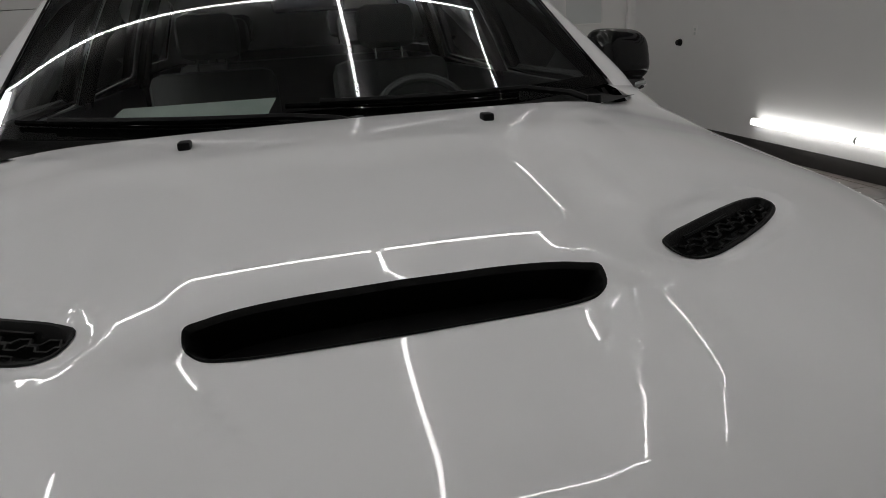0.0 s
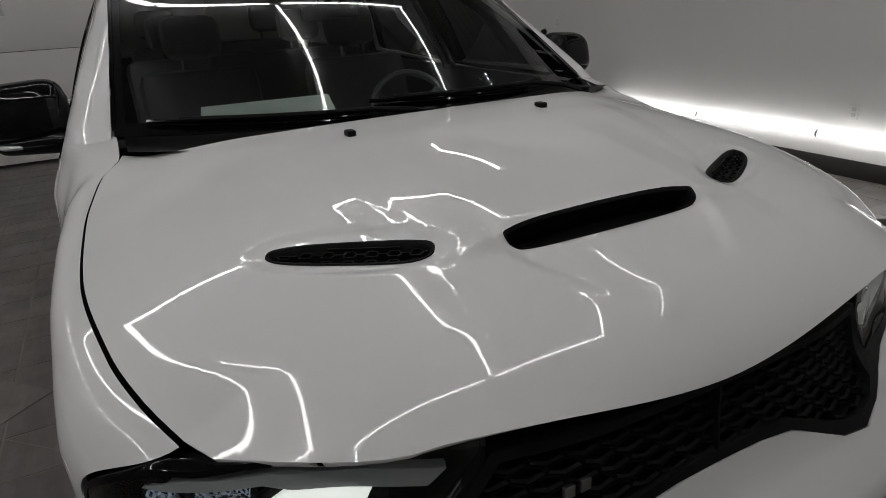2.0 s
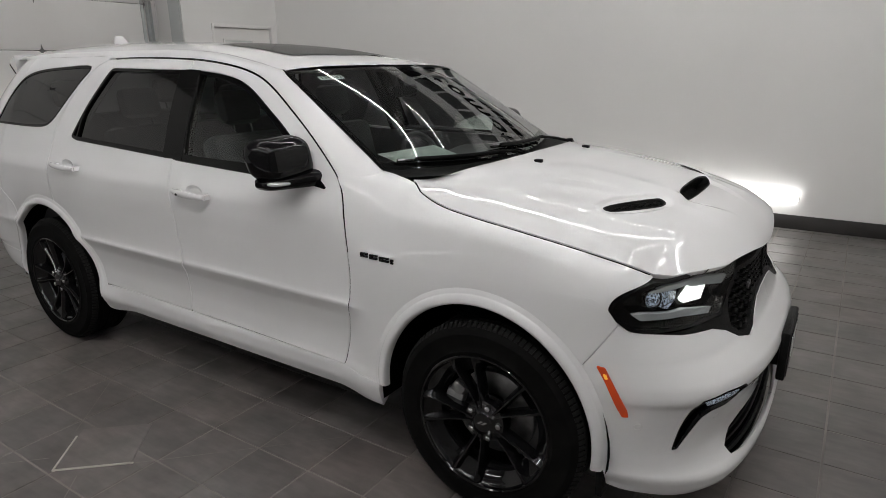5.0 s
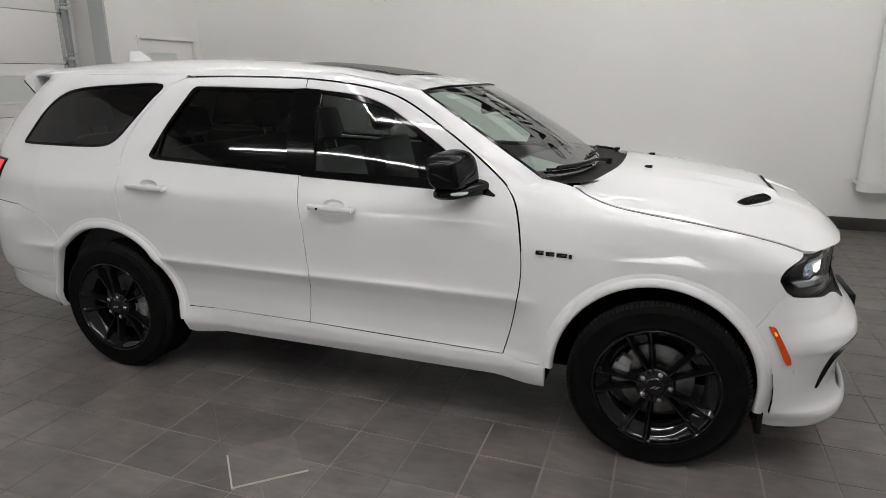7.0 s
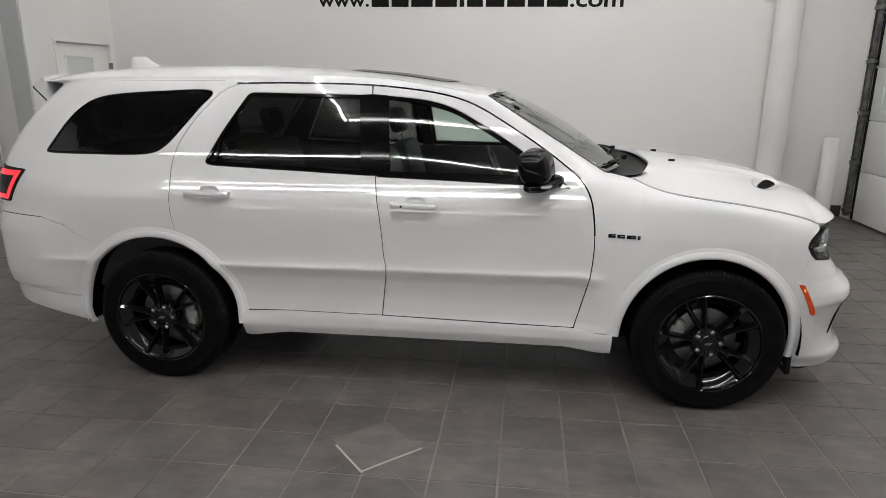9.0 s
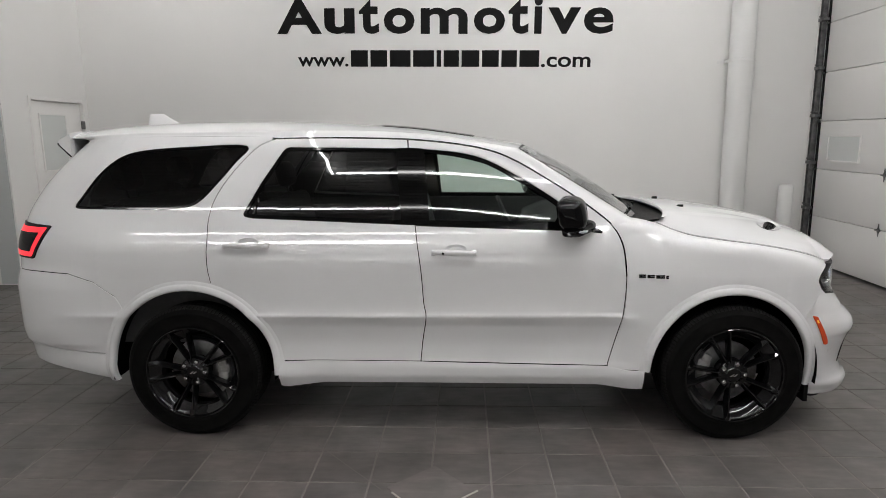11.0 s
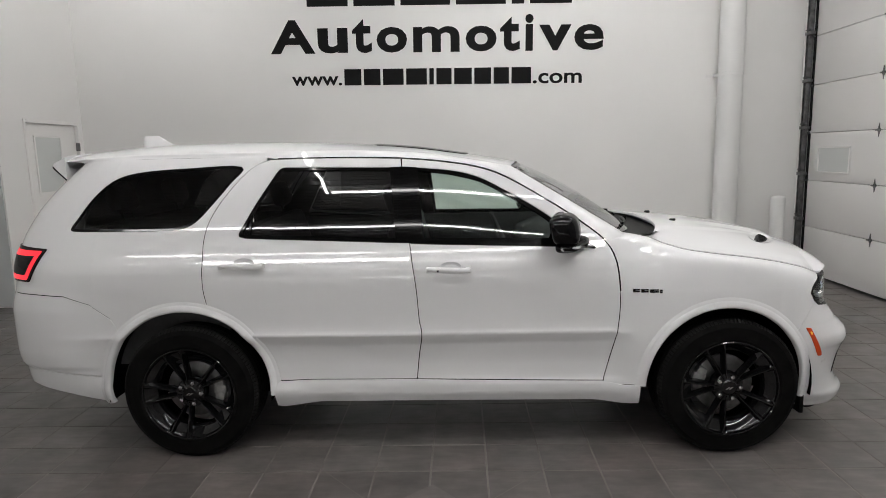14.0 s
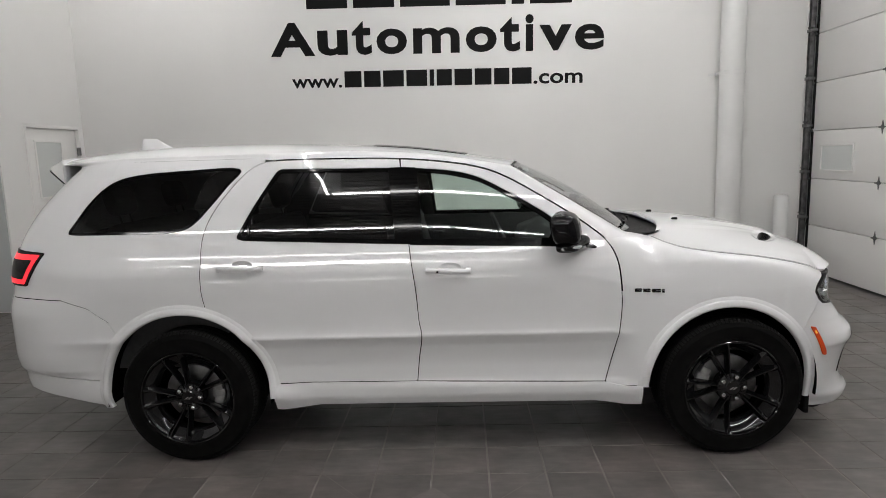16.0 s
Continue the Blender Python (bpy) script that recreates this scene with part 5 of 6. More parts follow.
def headlamp(sg):
    side = (lambda v: v) if sg > 0 else (lambda v: mirrored(*v))
    hb = put("headlamp", side(skin(face, shrink(hl_poly, 0.001), (), 0.02, lift=-0.055, depth=0.0)), GLOSS_BLACK, car, "headlamp in a black housing, lit")
    put("headlamp_rim", side(skin(face, shrink(hl_poly, 0.001), [shrink(hl_poly, 0.010)], 0.02, lift=0.0, depth=0.055)), GLOSS_BLACK, hb)
    put("lens", side(skin(face, shrink(hl_poly, 0.006), (), 0.018, lift=-0.001, depth=0.0)), LENS, hb, "clear headlamp lens").visible_shadow = False

    def bit(name, pts, lift, depth, mat, label="", r=0.006):
        return put(name, side(skin(face, rounded([(at_y(y), z) for y, z in pts], r), (), 0.012, lift=lift, depth=depth)), mat, hb, label)

    bit("light_guide", [(0.905, 0.946), (0.87, 0.960), (0.764, 0.960), (0.62, 0.948), (0.497, 0.933), (0.528, 0.907), (0.66, 0.924), (0.737, 0.932), (0.78, 0.946), (0.89, 0.943)], -0.004, 0.02, LAMP_GREY, "grey light guide", 0.004)
    bit("light_guide", [(0.925, 0.876), (0.914, 0.856), (0.80, 0.842), (0.618, 0.819), (0.592, 0.835), (0.70, 0.850), (0.771, 0.864), (0.847, 0.866), (0.91, 0.879)], -0.006, 0.02, LAMP_GREY, "grey light guide", 0.004)
    bit("lamp_bezel", [(0.806, 0.897), (0.728, 0.943), (0.588, 0.928), (0.628, 0.857), (0.772, 0.868)], -0.034, 0.015, PLASTIC, "black lamp bezel", 0.008)
    bit("projector", [(0.787, 0.896), (0.719, 0.934), (0.605, 0.920), (0.636, 0.867), (0.761, 0.877)], -0.022, 0.01, LAMP_LIT, "lit white headlamp", 0.008)
    bit("reflector", [(0.868, 0.940), (0.806, 0.927), (0.810, 0.897), (0.842, 0.872), (0.866, 0.880), (0.874, 0.905)], -0.026, 0.012, LAMP_DIM, "bluish glass reflector", 0.01)
    c = np.array(flank(at_y(0.893), 0.922)) * (1, sg, 1)
    n = surface_normal(flank, at_y(0.893), 0.922) * (1, sg, 1)
    bm = bmesh.new()
    q = Vector(n).to_track_quat("Z", "Y").to_matrix().to_4x4()
    lathe(bm, [(0.034, -0.05), (0.034, -0.012), (0.030, -0.010), (0.029, -0.016)], 24, Matrix.Translation(c) @ q)
    part("projector_barrel", bm, GLOSS_BLACK, hb)
    bm = bmesh.new()
    lathe(bm, [(0.029, -0.018), (0.024, -0.008), (0.014, -0.003), (0.0005, -0.001)], 24, Matrix.Translation(c) @ q)
    part("projector_lens", bm, LAMP_DIM, hb, "glass projector lens")


headlamp(1)
headlamp(-1)

# black surround of lamp and grille
sur = [(3.550, 0.823), (3.60, 0.808), (at_y(0.80), 0.800), (at_y(0.70), 0.796), (at_y(0.548), 0.798), (at_y(0.447), 0.925), (at_y(0.43), 0.944)] + [(at_y(y), 0.944 + 0.004 * (0.49 - y)) for y in (0.4, 0.35, 0.3, 0.25, 0.2, 0.15, 0.1, 0.05)] + [(S1, 0.945), (S1, 0.79), (at_y(0.1), 0.787), (at_y(0.19), 0.776), (at_y(0.27), 0.744), (at_y(0.34), 0.715), (at_y(0.42), 0.704), (at_y(0.50), 0.722), (at_y(0.57), 0.758), (at_y(0.64), 0.776), (at_y(0.74), 0.784), (at_y(0.82), 0.793)]
grille_poly = [(at_y(0.418), 0.926)] + [(at_y(y), 0.928) for y in (0.39, 0.3, 0.2, 0.1)] + [(S1, 0.928), (S1, 0.81), (at_y(0.1), 0.807), (at_y(0.19), 0.795), (at_y(0.28), 0.762), (at_y(0.35), 0.735), (at_y(0.42), 0.724), (at_y(0.48), 0.734), (at_y(0.515), 0.76), (at_y(0.478), 0.84)]
put("grille_surround", skin(face, sur, [grille_poly[:5] + [(S1 - 0.004, 0.928), (S1 - 0.004, 0.81)] + grille_poly[7:]], 0.03, lift=-0.002, depth=0.04, both=True), PLASTIC, car, "satin black grille surround")
# near-black sheet that paints the shade behind the grille
gb = put("grille_backing", skin(face, shrink(sur, 0.004), (), 0.05, lift=-0.05, depth=0.0, both=True), SHELL, car, "near-black backing for the shade behind the grille")
# hexagonal grille bars
cell = 0.062
for j in range(0, 11):
    z0 = 0.70 + j * 0.0235
    for i in range(0, 17):
        sc = S1 - (i + 0.5 * (j % 2)) * cell
        hexa = [(sc + cell * 0.5 * a, z0 + 0.0158 * b) for a, b in ((1, 0.42), (1, -0.42), (0, -1), (-1, -0.42), (-1, 0.42), (0, 1))]
        if not all(inside(p, grille_poly) or (p[0] >= S1 - 0.03 and 0.81 < p[1] < 0.93) for p in [(sc, z0)]):
            continue
        for sg in (1, -1):
            bm = bmesh.new()
            rows = []
            for k, (shr, dep) in enumerate(((0.003, -0.036), (0.0008, -0.014), (0.0025, -0.008), (0.006, -0.013), (0.006, -0.036))):
                row = []
                for p in shrink(hexa, shr):
                    q = np.array(flank(min(p[0], S1), p[1]))
                    if p[0] > S1:
                        q[1] = p[0] - S1
                    n = surface_normal(flank, min(p[0], S1 - 0.003), p[1])
                    row.append(bm.verts.new((q + n * dep) * (1, sg, 1)))
                rows.append(row)
            for a, b in zip(rows, rows[1:]):
                for m in range(6):
                    f = (a[m], a[(m + 1) % 6], b[(m + 1) % 6], b[m])
                    bm.faces.new(f if sg > 0 else f[::-1])
            bmesh.ops.recalc_face_normals(bm, faces=bm.faces)
            part("hexagon", bm, PLASTIC, gb)
            if i == 0 and j % 2 == 0:
                break

# bumper with fog-lamp slots and the lower intake
top_line = [(3.511, 0.8460), (3.548, 0.821), (at_y(0.82), 0.791), (at_y(0.74), 0.782), (at_y(0.64), 0.774), (at_y(0.57), 0.756), (at_y(0.50), 0.720), (at_y(0.42), 0.702), (at_y(0.34), 0.713), (at_y(0.27), 0.742), (at_y(0.19), 0.774), (at_y(0.1), 0.785), (S1, 0.788)]
bump = top_line + [(S1, 0.235), (at_y(0.5), 0.222), (at_y(0.75), 0.218), (3.56, 0.222), (3.478, 0.232), (3.482, 0.30)] + [p for p in arch(*FA, 0, 37.8)]
fog = rounded([(at_y(y), z) for y, z in ((0.838, 0.40), (0.828, 0.48), (0.810, 0.56), (0.785, 0.598), (0.70, 0.611), (0.60, 0.606), (0.575, 0.590), (0.585, 0.557), (0.66, 0.532), (0.72, 0.532), (0.757, 0.515), (0.79, 0.46), (0.822, 0.40))], 0.006)
intake = [(S1, 0.47), (at_y(0.3), 0.472), (at_y(0.5), 0.47), (at_y(0.58), 0.455), (at_y(0.66), 0.385), (at_y(0.64), 0.345), (at_y(0.5), 0.335), (S1, 0.335)]
bump_cut = bump[:13] + [(S1, 0.415)] + [(at_y(0.3), 0.417), (at_y(0.46), 0.412), (at_y(0.55), 0.392), (at_y(0.60), 0.345), (at_y(0.58), 0.312), (at_y(0.5), 0.304), (S1, 0.304)] + bump[13:]
bp = put("front_bumper", skin(face, bump_cut, [fog], 0.018, depth=0.02, both=True), PAINT, car)
ap = [(3.468, 0.228), (3.56, 0.218), (at_y(0.75), 0.213), (at_y(0.5), 0.217), (S1, 0.230), (S1, 0.185), (at_y(0.5), 0.175), (at_y(0.75), 0.17), (3.6, 0.18)]
put("front_lower_lip", skin(face, ap, (), 0.04, lift=-0.03, depth=0.05, both=True), PLASTIC, car, "black plastic lower lip")
for side in (lambda v: v, lambda v: mirrored(*v)):
    fg = put("fog_slot", side(skin(face, shrink(fog, -0.004), (), 0.03, lift=-0.03, depth=0.0)), PLASTIC, bp, "black fog-lamp slot")
    put("slot_rim", side(skin(face, shrink(fog, 0.001), [shrink(fog, 0.006)], 0.03, lift=0.001, depth=0.03)), GLOSS_BLACK, fg)
    put("fog_lamp", side(skin(face, rounded([(at_y(0.775), 0.588), (at_y(0.70), 0.603), (at_y(0.64), 0.599), (at_y(0.65), 0.572), (at_y(0.72), 0.566), (at_y(0.76), 0.568)], 0.004), (), 0.02, lift=0.0005, depth=0.015)), LAMP_DIM, fg, "bluish fog lamp")
it = put("lower_intake", skin(face, [(S1, 0.425), (at_y(0.3), 0.427), (at_y(0.55), 0.405), (at_y(0.62), 0.345), (at_y(0.60), 0.30), (S1, 0.295)], (), 0.04, lift=-0.045, depth=0.0, both=True), SHELL, bp, "black lower intake")
for k in range(5):
    z = 0.314 + 0.021 * k
    bar = skin(face, [(S1, z), (at_y(0.3), z), (at_y(0.56), z), (at_y(0.56), z + 0.007), (at_y(0.3), z + 0.007), (S1, z + 0.007)], (), 0.05, lift=-0.025, depth=0.015, both=True)
    put("intake_bar", bar, PLASTIC, it)
pair("side_marker", skin(face, rounded([(3.452, 0.706), (3.480, 0.702), (3.513, 0.645), (3.560, 0.562), (3.565, 0.540), (3.545, 0.538), (3.528, 0.566), (3.486, 0.650)], 0.005), (), 0.02, lift=0.008, depth=0.015), AMBER, bp, "amber side marker lamp")
# the lens's bright spot, painted as a small glowing patch
pair("marker_bright_spot", skin(face, rounded([(3.474, 0.684), (3.485, 0.682), (3.492, 0.667), (3.482, 0.665)], 0.006), (), 0.02, lift=0.0088, depth=0.002), AMBER_SPOT, bp, "lit amber spot")
for sg in (-1, 1):
    for a, h in ((3.60, 0.500), (at_y(0.68), 0.490)):
        c = np.array(flank(a, h)) * (1, -sg, 1)
        n = surface_normal(flank, a, h) * (1, -sg, 1)
        bm = bmesh.new()
        lathe(bm, [(0.0135, 0.0), (0.0135, 0.001), (0.0118, 0.001), (0.0112, -0.001), (0.0108, 0.001), (0.0005, 0.0015)], 20, Matrix.Translation(c) @ Vector(n).to_track_quat("Z", "Y").to_matrix().to_4x4())
        part("parking_sensor", bm, PAINT, bp)

# number-plate holder on the bumper
def plate():
    x = 3.922
    h = tagged(boxed("plate_holder", (x - 0.01, -0.172, 0.440), (x + 0.022, 0.172, 0.640), PLASTIC, car, "black plastic plate holder", 0.008))
    boxed("plate_bracket", (x - 0.06, -0.10, 0.47), (x - 0.01, 0.10, 0.61), PLASTIC, h, "", 0.004)
    boxed("plate", (x + 0.0225, -0.158, 0.453), (x + 0.025, 0.158, 0.615), GLOSS_BLACK, h, "black dealer plate", 0.001)
    for z, y, w, t in ((0.555, -0.11, 0.22, 0.030), (0.52, -0.095, 0.19, 0.014), (0.485, -0.02, 0.12, 0.014)):
        boxed("pale_bar", (x + 0.0252, y, z), (x + 0.0258, y + w, z + t), PRINT, h, "pale printed bar")
    for y in (-0.1, 0.1):
        bm = bmesh.new()
        rod(bm, (x + 0.024, y, 0.602), (x + 0.029, y, 0.602), 0.006, 10)
        part("screw", bm, CHROME, h)


plate()

# front emblem shapes on the grille
for y in (-0.30,):
    bm = bmesh.new()
    c = flank(at_y(0.30), 0.86)
    for k in range(2):
        box(bm, (c[0] - 0.004, c[1] - 0.02 + 0.03 * k, 0.84), (c[0] + 0.004, c[1] + 0.0 + 0.03 * k, 0.862), 0.002)
    part("grille_emblem", bm, DARK_STEEL, gb, "small grey bar emblem")

# dark floor pan and mechanical underside
boxed("underbody", (-0.75, -0.62, 0.24), (3.6, 0.62, 0.42), SHELL, car, "dark underside", 0.03)
boxed("underbody_side", (0.5, -0.86, 0.30), (2.5, 0.86, 0.40), SHELL, car)
boxed("mud_flap", (3.46, -0.90, 0.195), (3.485, -0.74, 0.34), PLASTIC, car, "black splash guard", 0.004)
boxed("mud_flap", (3.46, 0.74, 0.195), (3.485, 0.90, 0.34), PLASTIC, car, "black splash guard", 0.004)
# near-black block added as shade behind bumper and grille
boxed("nose_core", (3.3, -0.44, 0.25), (3.62, 0.44, 0.90), SHELL, car, "near-black block for the shade behind the bumper", 0.02)

# door handles
def handle(x, z, w, parent_name, keyhole):
    p = np.array(flank(x, z))
    for sg in (1, -1):
        y = p[1]
        bm = bmesh.new()
        n = 14
        prof = []
        for i in range(n + 1):
            t = i / n
            xx = x + w * (t - 0.5)
            out = 0.016 + 0.026 * math.sin(math.pi * min(max(t, 0.03), 0.97)) ** 0.35
            ring = []
            for k in range(10):
                a = 2 * math.pi * k / 10
                ring.append(bm.verts.new((xx, (y - out + 0.012 * math.cos(a)) * sg, z + 0.004 - 0.010 * (t - 0.5) + 0.0165 * math.sin(a) * (0.75 + 0.25 * math.sin(math.pi * t)))))
            prof.append(ring)
        for a, b in zip(prof, prof[1:]):
            for k in range(10):
                f = (a[k], a[(k + 1) % 10], b[(k + 1) % 10], b[k])
                bm.faces.new(f)
        bm.faces.new(prof[0])
        bm.faces.new(prof[-1])
        for xx in (x - w * 0.46, x + w * 0.46):
            box(bm, (xx - 0.014, min((y - 0.03) * sg, (y + 0.012) * sg), z - 0.012), (xx + 0.014, max((y - 0.03) * sg, (y + 0.012) * sg), z + 0.014), 0.004)
        bmesh.ops.recalc_face_normals(bm, faces=bm.faces)
        h = part("door_handle", bm, PAINT, car)
        # finger scoop behind the grip
        bm = bmesh.new()
        lathe(bm, [(1.0, 0.0), (0.86, -0.05), (0.5, -0.16), (0.001, -0.2)], 26)
        bmesh.ops.transform(bm, matrix=Matrix.Translation((x + 0.01, (y - 0.0015) * sg, z + 0.018)) @ Matrix.Diagonal((0.058, 0.05 * sg, 0.026, 1)) @ pose(0, 0, 0, 90), verts=bm.verts)
        bmesh.ops.recalc_face_normals(bm, faces=bm.faces)
        part("handle_cup", bm, PAINT, h)
        if keyhole:
            bm = bmesh.new()
            rod(bm, (x - 0.058, (y - 0.05) * sg, z + 0.003), (x - 0.058, (y - 0.0545) * sg, z + 0.003), 0.006, 12)
            part("key_lock", bm, GLOSS_BLACK, h, "black key lock")


handle(1.495, 1.068, 0.235, "front", True)
handle(0.355, 1.105, 0.245, "rear", False)

# maker's emblem on the fender, as plain blocks
for sg in (1, -1):
    for k, w in enumerate((0.036, 0.038, 0.046, 0.013)):
        x = 2.49 + (0.0, 0.045, 0.092, 0.146)[k] + 0.006
        p = np.array(flank(x + w / 2, 0.930))
        bm = bmesh.new()
        z = 0.936 - 0.05 * (x - 2.49)
        y0, y1 = sorted(((p[1] - 0.006) * sg, (p[1] + 0.002) * sg))
        box(bm, (x, y0, z - 0.0095), (x + w, y1, z - 0.0015), 0.0008)
        box(bm, (x, y0, z + 0.0015), (x + w, y1, z + 0.0085), 0.0008)
        box(bm, (x, y0, z - 0.002), (x + w * 0.4, y1, z + 0.002), 0.0005)
        part("fender_emblem", bm, GLOSS_BLACK, car, "black block emblem")

# mirrors
def mirror(sg):
    def flipped(bm):
        if sg < 0:
            bmesh.ops.transform(bm, matrix=Matrix.Diagonal((1, -1, 1, 1)), verts=bm.verts)
        bmesh.ops.recalc_face_normals(bm, faces=bm.faces)
        return bm

    def loft(sections, n=28, power=0.55):
        """A closed body from sections across the car: y, centre x, centre z, reach ahead, reach behind, half height, lean."""
        bm = bmesh.new()
        rings = []
        for y, cx, cz, fa, ba, hh, lean in sections:
            ring = []
            for i in range(n):
                a = 2 * math.pi * i / n
                c, s = math.cos(a), math.sin(a)
                q = math.copysign(abs(s) ** power, s)
                ring.append(bm.verts.new((cx + (fa if c > 0 else ba) * math.copysign(abs(c) ** 0.8, c) + lean * q, -y, cz + hh * q)))
            rings.append(ring)
        for a, b in zip(rings, rings[1:]):
            for i in range(n):
                bm.faces.new((a[i], a[(i + 1) % n], b[(i + 1) % n], b[i]))
        bm.faces.new(rings[0])
        bm.faces.new(rings[-1])
        return bm

    secs = []
    for t in np.linspace(0.0, 1.0, 21):
        k = max((1 - abs(2 * t - 1) ** 5) ** 0.42, 0.30)
        y = lerp(0.878, 1.108, t)
        secs.append((y, lerp(2.140, 2.085, t), 1.285 - 0.006 * t, 0.088 * k, lerp(0.05, 0.07, t) * k, (0.091 - 0.010 * t) * k, -0.016))
    m = part("door_mirror", flipped(loft(secs)), GLOSS_BLACK, car, "gloss black door mirror")
    foot = []
    for t in np.linspace(0.0, 1.0, 14):
        k = max((1 - abs(2 * t - 1) ** 6) ** 0.4, 0.35)
        y = lerp(0.855, 1.094, t)
        foot.append((y, lerp(2.205, 2.10, sstep(0, 1, t)), lerp(1.205, 1.188, t), lerp(0.075, 0.078, t) * k, 0.05 * k, lerp(0.038, 0.027, t) * k, 0.0))
    part("mirror_foot", flipped(loft(foot, 20, 0.7)), GLOSS_BLACK, m)
    sig = []
    for t in np.linspace(0.0, 1.0, 10):
        k = max((1 - abs(2 * t - 1) ** 4) ** 0.5, 0.3)
        y = lerp(0.99, 1.09, t)
        sig.append((y, lerp(2.135, 2.105, t), 1.193, 0.079 * k, 0.03 * k, 0.012 * k, 0.0))
    part("turn_signal", flipped(loft(sig, 16, 0.7)), LAMP_GREY, m, "clear turn signal strip")
    tri = skin(flank, rounded([(2.03, 1.196), (2.085, 1.300), (2.13, 1.283), (2.300, 1.172), (2.295, 1.164)], 0.01), (), 0.03, lift=0.004, depth=0.012)
    put("mirror_sail", tri if sg > 0 else mirrored(*tri), GLOSS_BLACK, m)


mirror(1)
mirror(-1)


# wheels
def wheel():
    """One wheel about its own axle, outer face towards -y."""
    to_axle = pose(0, 0, 0, 90)
    bm = bmesh.new()
    lathe(bm, [(0.262, -0.12), (0.255, -0.05), (0.24, 0.0), (0.238, 0.06), (0.25, 0.115), (0.262, 0.128), (0.266, 0.134), (0.271, 0.138), (0.268, 0.1405), (0.262, 0.138)], 64, to_axle)
    w = part("wheel", bm, RIM_BLACK, car, "gloss black five-twin-spoke alloy wheel")
    # tyre
    bm = bmesh.new()
    prof = [(0.262, -0.122), (0.275, -0.130), (0.31, -0.136), (0.35, -0.132), (0.372, -0.118), (0.381, -0.104)]
    tread = []
    for y0, y1 in ((-0.100, -0.066), (-0.060, -0.022), (-0.016, 0.016), (0.022, 0.060), (0.066, 0.100)):
        tread += [(0.378, y0), (TYRE_R - 0.001, y0 + 0.001), (TYRE_R, (y0 + y1) / 2), (TYRE_R - 0.001, y1 - 0.001), (0.378, y1)]
    prof += tread + [(0.381, 0.104), (0.376, 0.114), (0.370, 0.120), (0.352, 0.1345), (0.349, 0.1360), (0.346, 0.1352), (0.31, 0.1385), (0.288, 0.1365), (0.284, 0.1385), (0.280, 0.1370), (0.266, 0.134), (0.262, 0.128)]
    lathe(bm, prof, 96, to_axle)
    ty = part("tyre", bm, RUBBER, w, "black all-season tyre")
    # shoulder blocks of the tread
    bm = bmesh.new()
    for sgn in (-1, 1):
        for k in range(112):
            a = 2 * math.pi * k / 112
            mtx = to_axle @ Matrix.Rotation(a, 4, "Z") @ Matrix.Translation((0.3795, 0, 0.106 * sgn)) @ Matrix.Rotation(radians(-33 * sgn), 4, "Y")
            vs = [mtx @ Vector(q) for q in ((-0.004, -0.0075, -0.016), (-0.004, 0.0075, -0.016), (-0.004, 0.0075, 0.016), (-0.004, -0.0075, 0.016), (0.003, -0.007, -0.015), (0.003, 0.007, -0.015), (0.003, 0.007, 0.015), (0.003, -0.007, 0.015))]
            b = [bm.verts.new(q) for q in vs]
            for f in ((4, 5, 6, 7), (0, 1, 5, 4), (1, 2, 6, 5), (2, 3, 7, 6), (3, 0, 4, 7)):
                bm.faces.new([b[i] for i in f])
    bmesh.ops.recalc_face_normals(bm, faces=bm.faces)
    tagged(part("tread_rubber", bm, TREAD, ty, smooth=False), kind="stuff")
    # hub face
    bm = bmesh.new()
    lathe(bm, [(0.086, 0.06), (0.086, 0.100), (0.080, 0.109), (0.045, 0.116), (0.04, 0.121), (0.037, 0.124), (0.0005, 0.125)], 40, to_axle)
    hub = part("hub_face", bm, RIM_BLACK, w)
    bm = bmesh.new()
    for k in (-1, 1):
        q = [(-0.014 + 0.0085 * k, -0.007), (-0.003 + 0.0085 * k, -0.007), (0.014 + 0.0085 * k, 0.007), (0.003 + 0.0085 * k, 0.007)]
        bm.faces.new([bm.verts.new((x, -0.1262, z)) for x, z in q])
    bmesh.ops.recalc_face_normals(bm, faces=bm.faces)
    part("hub_emblem", bm, STEEL, hub, "two small silver bars")
    # twin spokes
    for k in range(5):
        for side in (-1, 1):
            a0 = math.pi / 2 + 2 * math.pi * k / 5 + 0.35
            rows = []
            for t in np.linspace(0, 1, 12):
                r = lerp(0.055, 0.260, t)
                ang = a0 + side * lerp(0.20, 0.222, t)
                wd = lerp(0.0105, 0.0125, t) + 0.010 * sstep(0.82, 1.0, t)
                h = lerp(0.117, 0.133, sstep(0.0, 0.9, t)) - 0.007 * math.sin(math.pi * t)
                c = np.array((r * math.cos(ang), r * math.sin(ang)))
                tg = np.array((-math.sin(ang), math.cos(ang)))
                rows.append([(*(c + tg * wd * p), h + q) for p, q in ((-1.0 - 0.5 * (side > 0), -0.045), (-1.0 - 0.5 * (side > 0), -0.022), (-0.25 - 0.35 * side, 0.0), (0.25 - 0.35 * side, 0.0), (1.0 + 0.5 * (side < 0), -0.022), (1.0 + 0.5 * (side < 0), -0.045))])
            bm = bmesh.new()
            vs = [[bm.verts.new(to_axle @ Vector(p)) for p in r] for r in rows]
            for a, b in zip(vs, vs[1:]):
                for i in range(5):
                    bm.faces.new((a[i], b[i], b[i + 1], a[i + 1]))
                bm.faces.new((a[5], b[5], b[0], a[0]))
            bmesh.ops.recalc_face_normals(bm, faces=bm.faces)
            part("spoke", bm, RIM_BLACK, w)
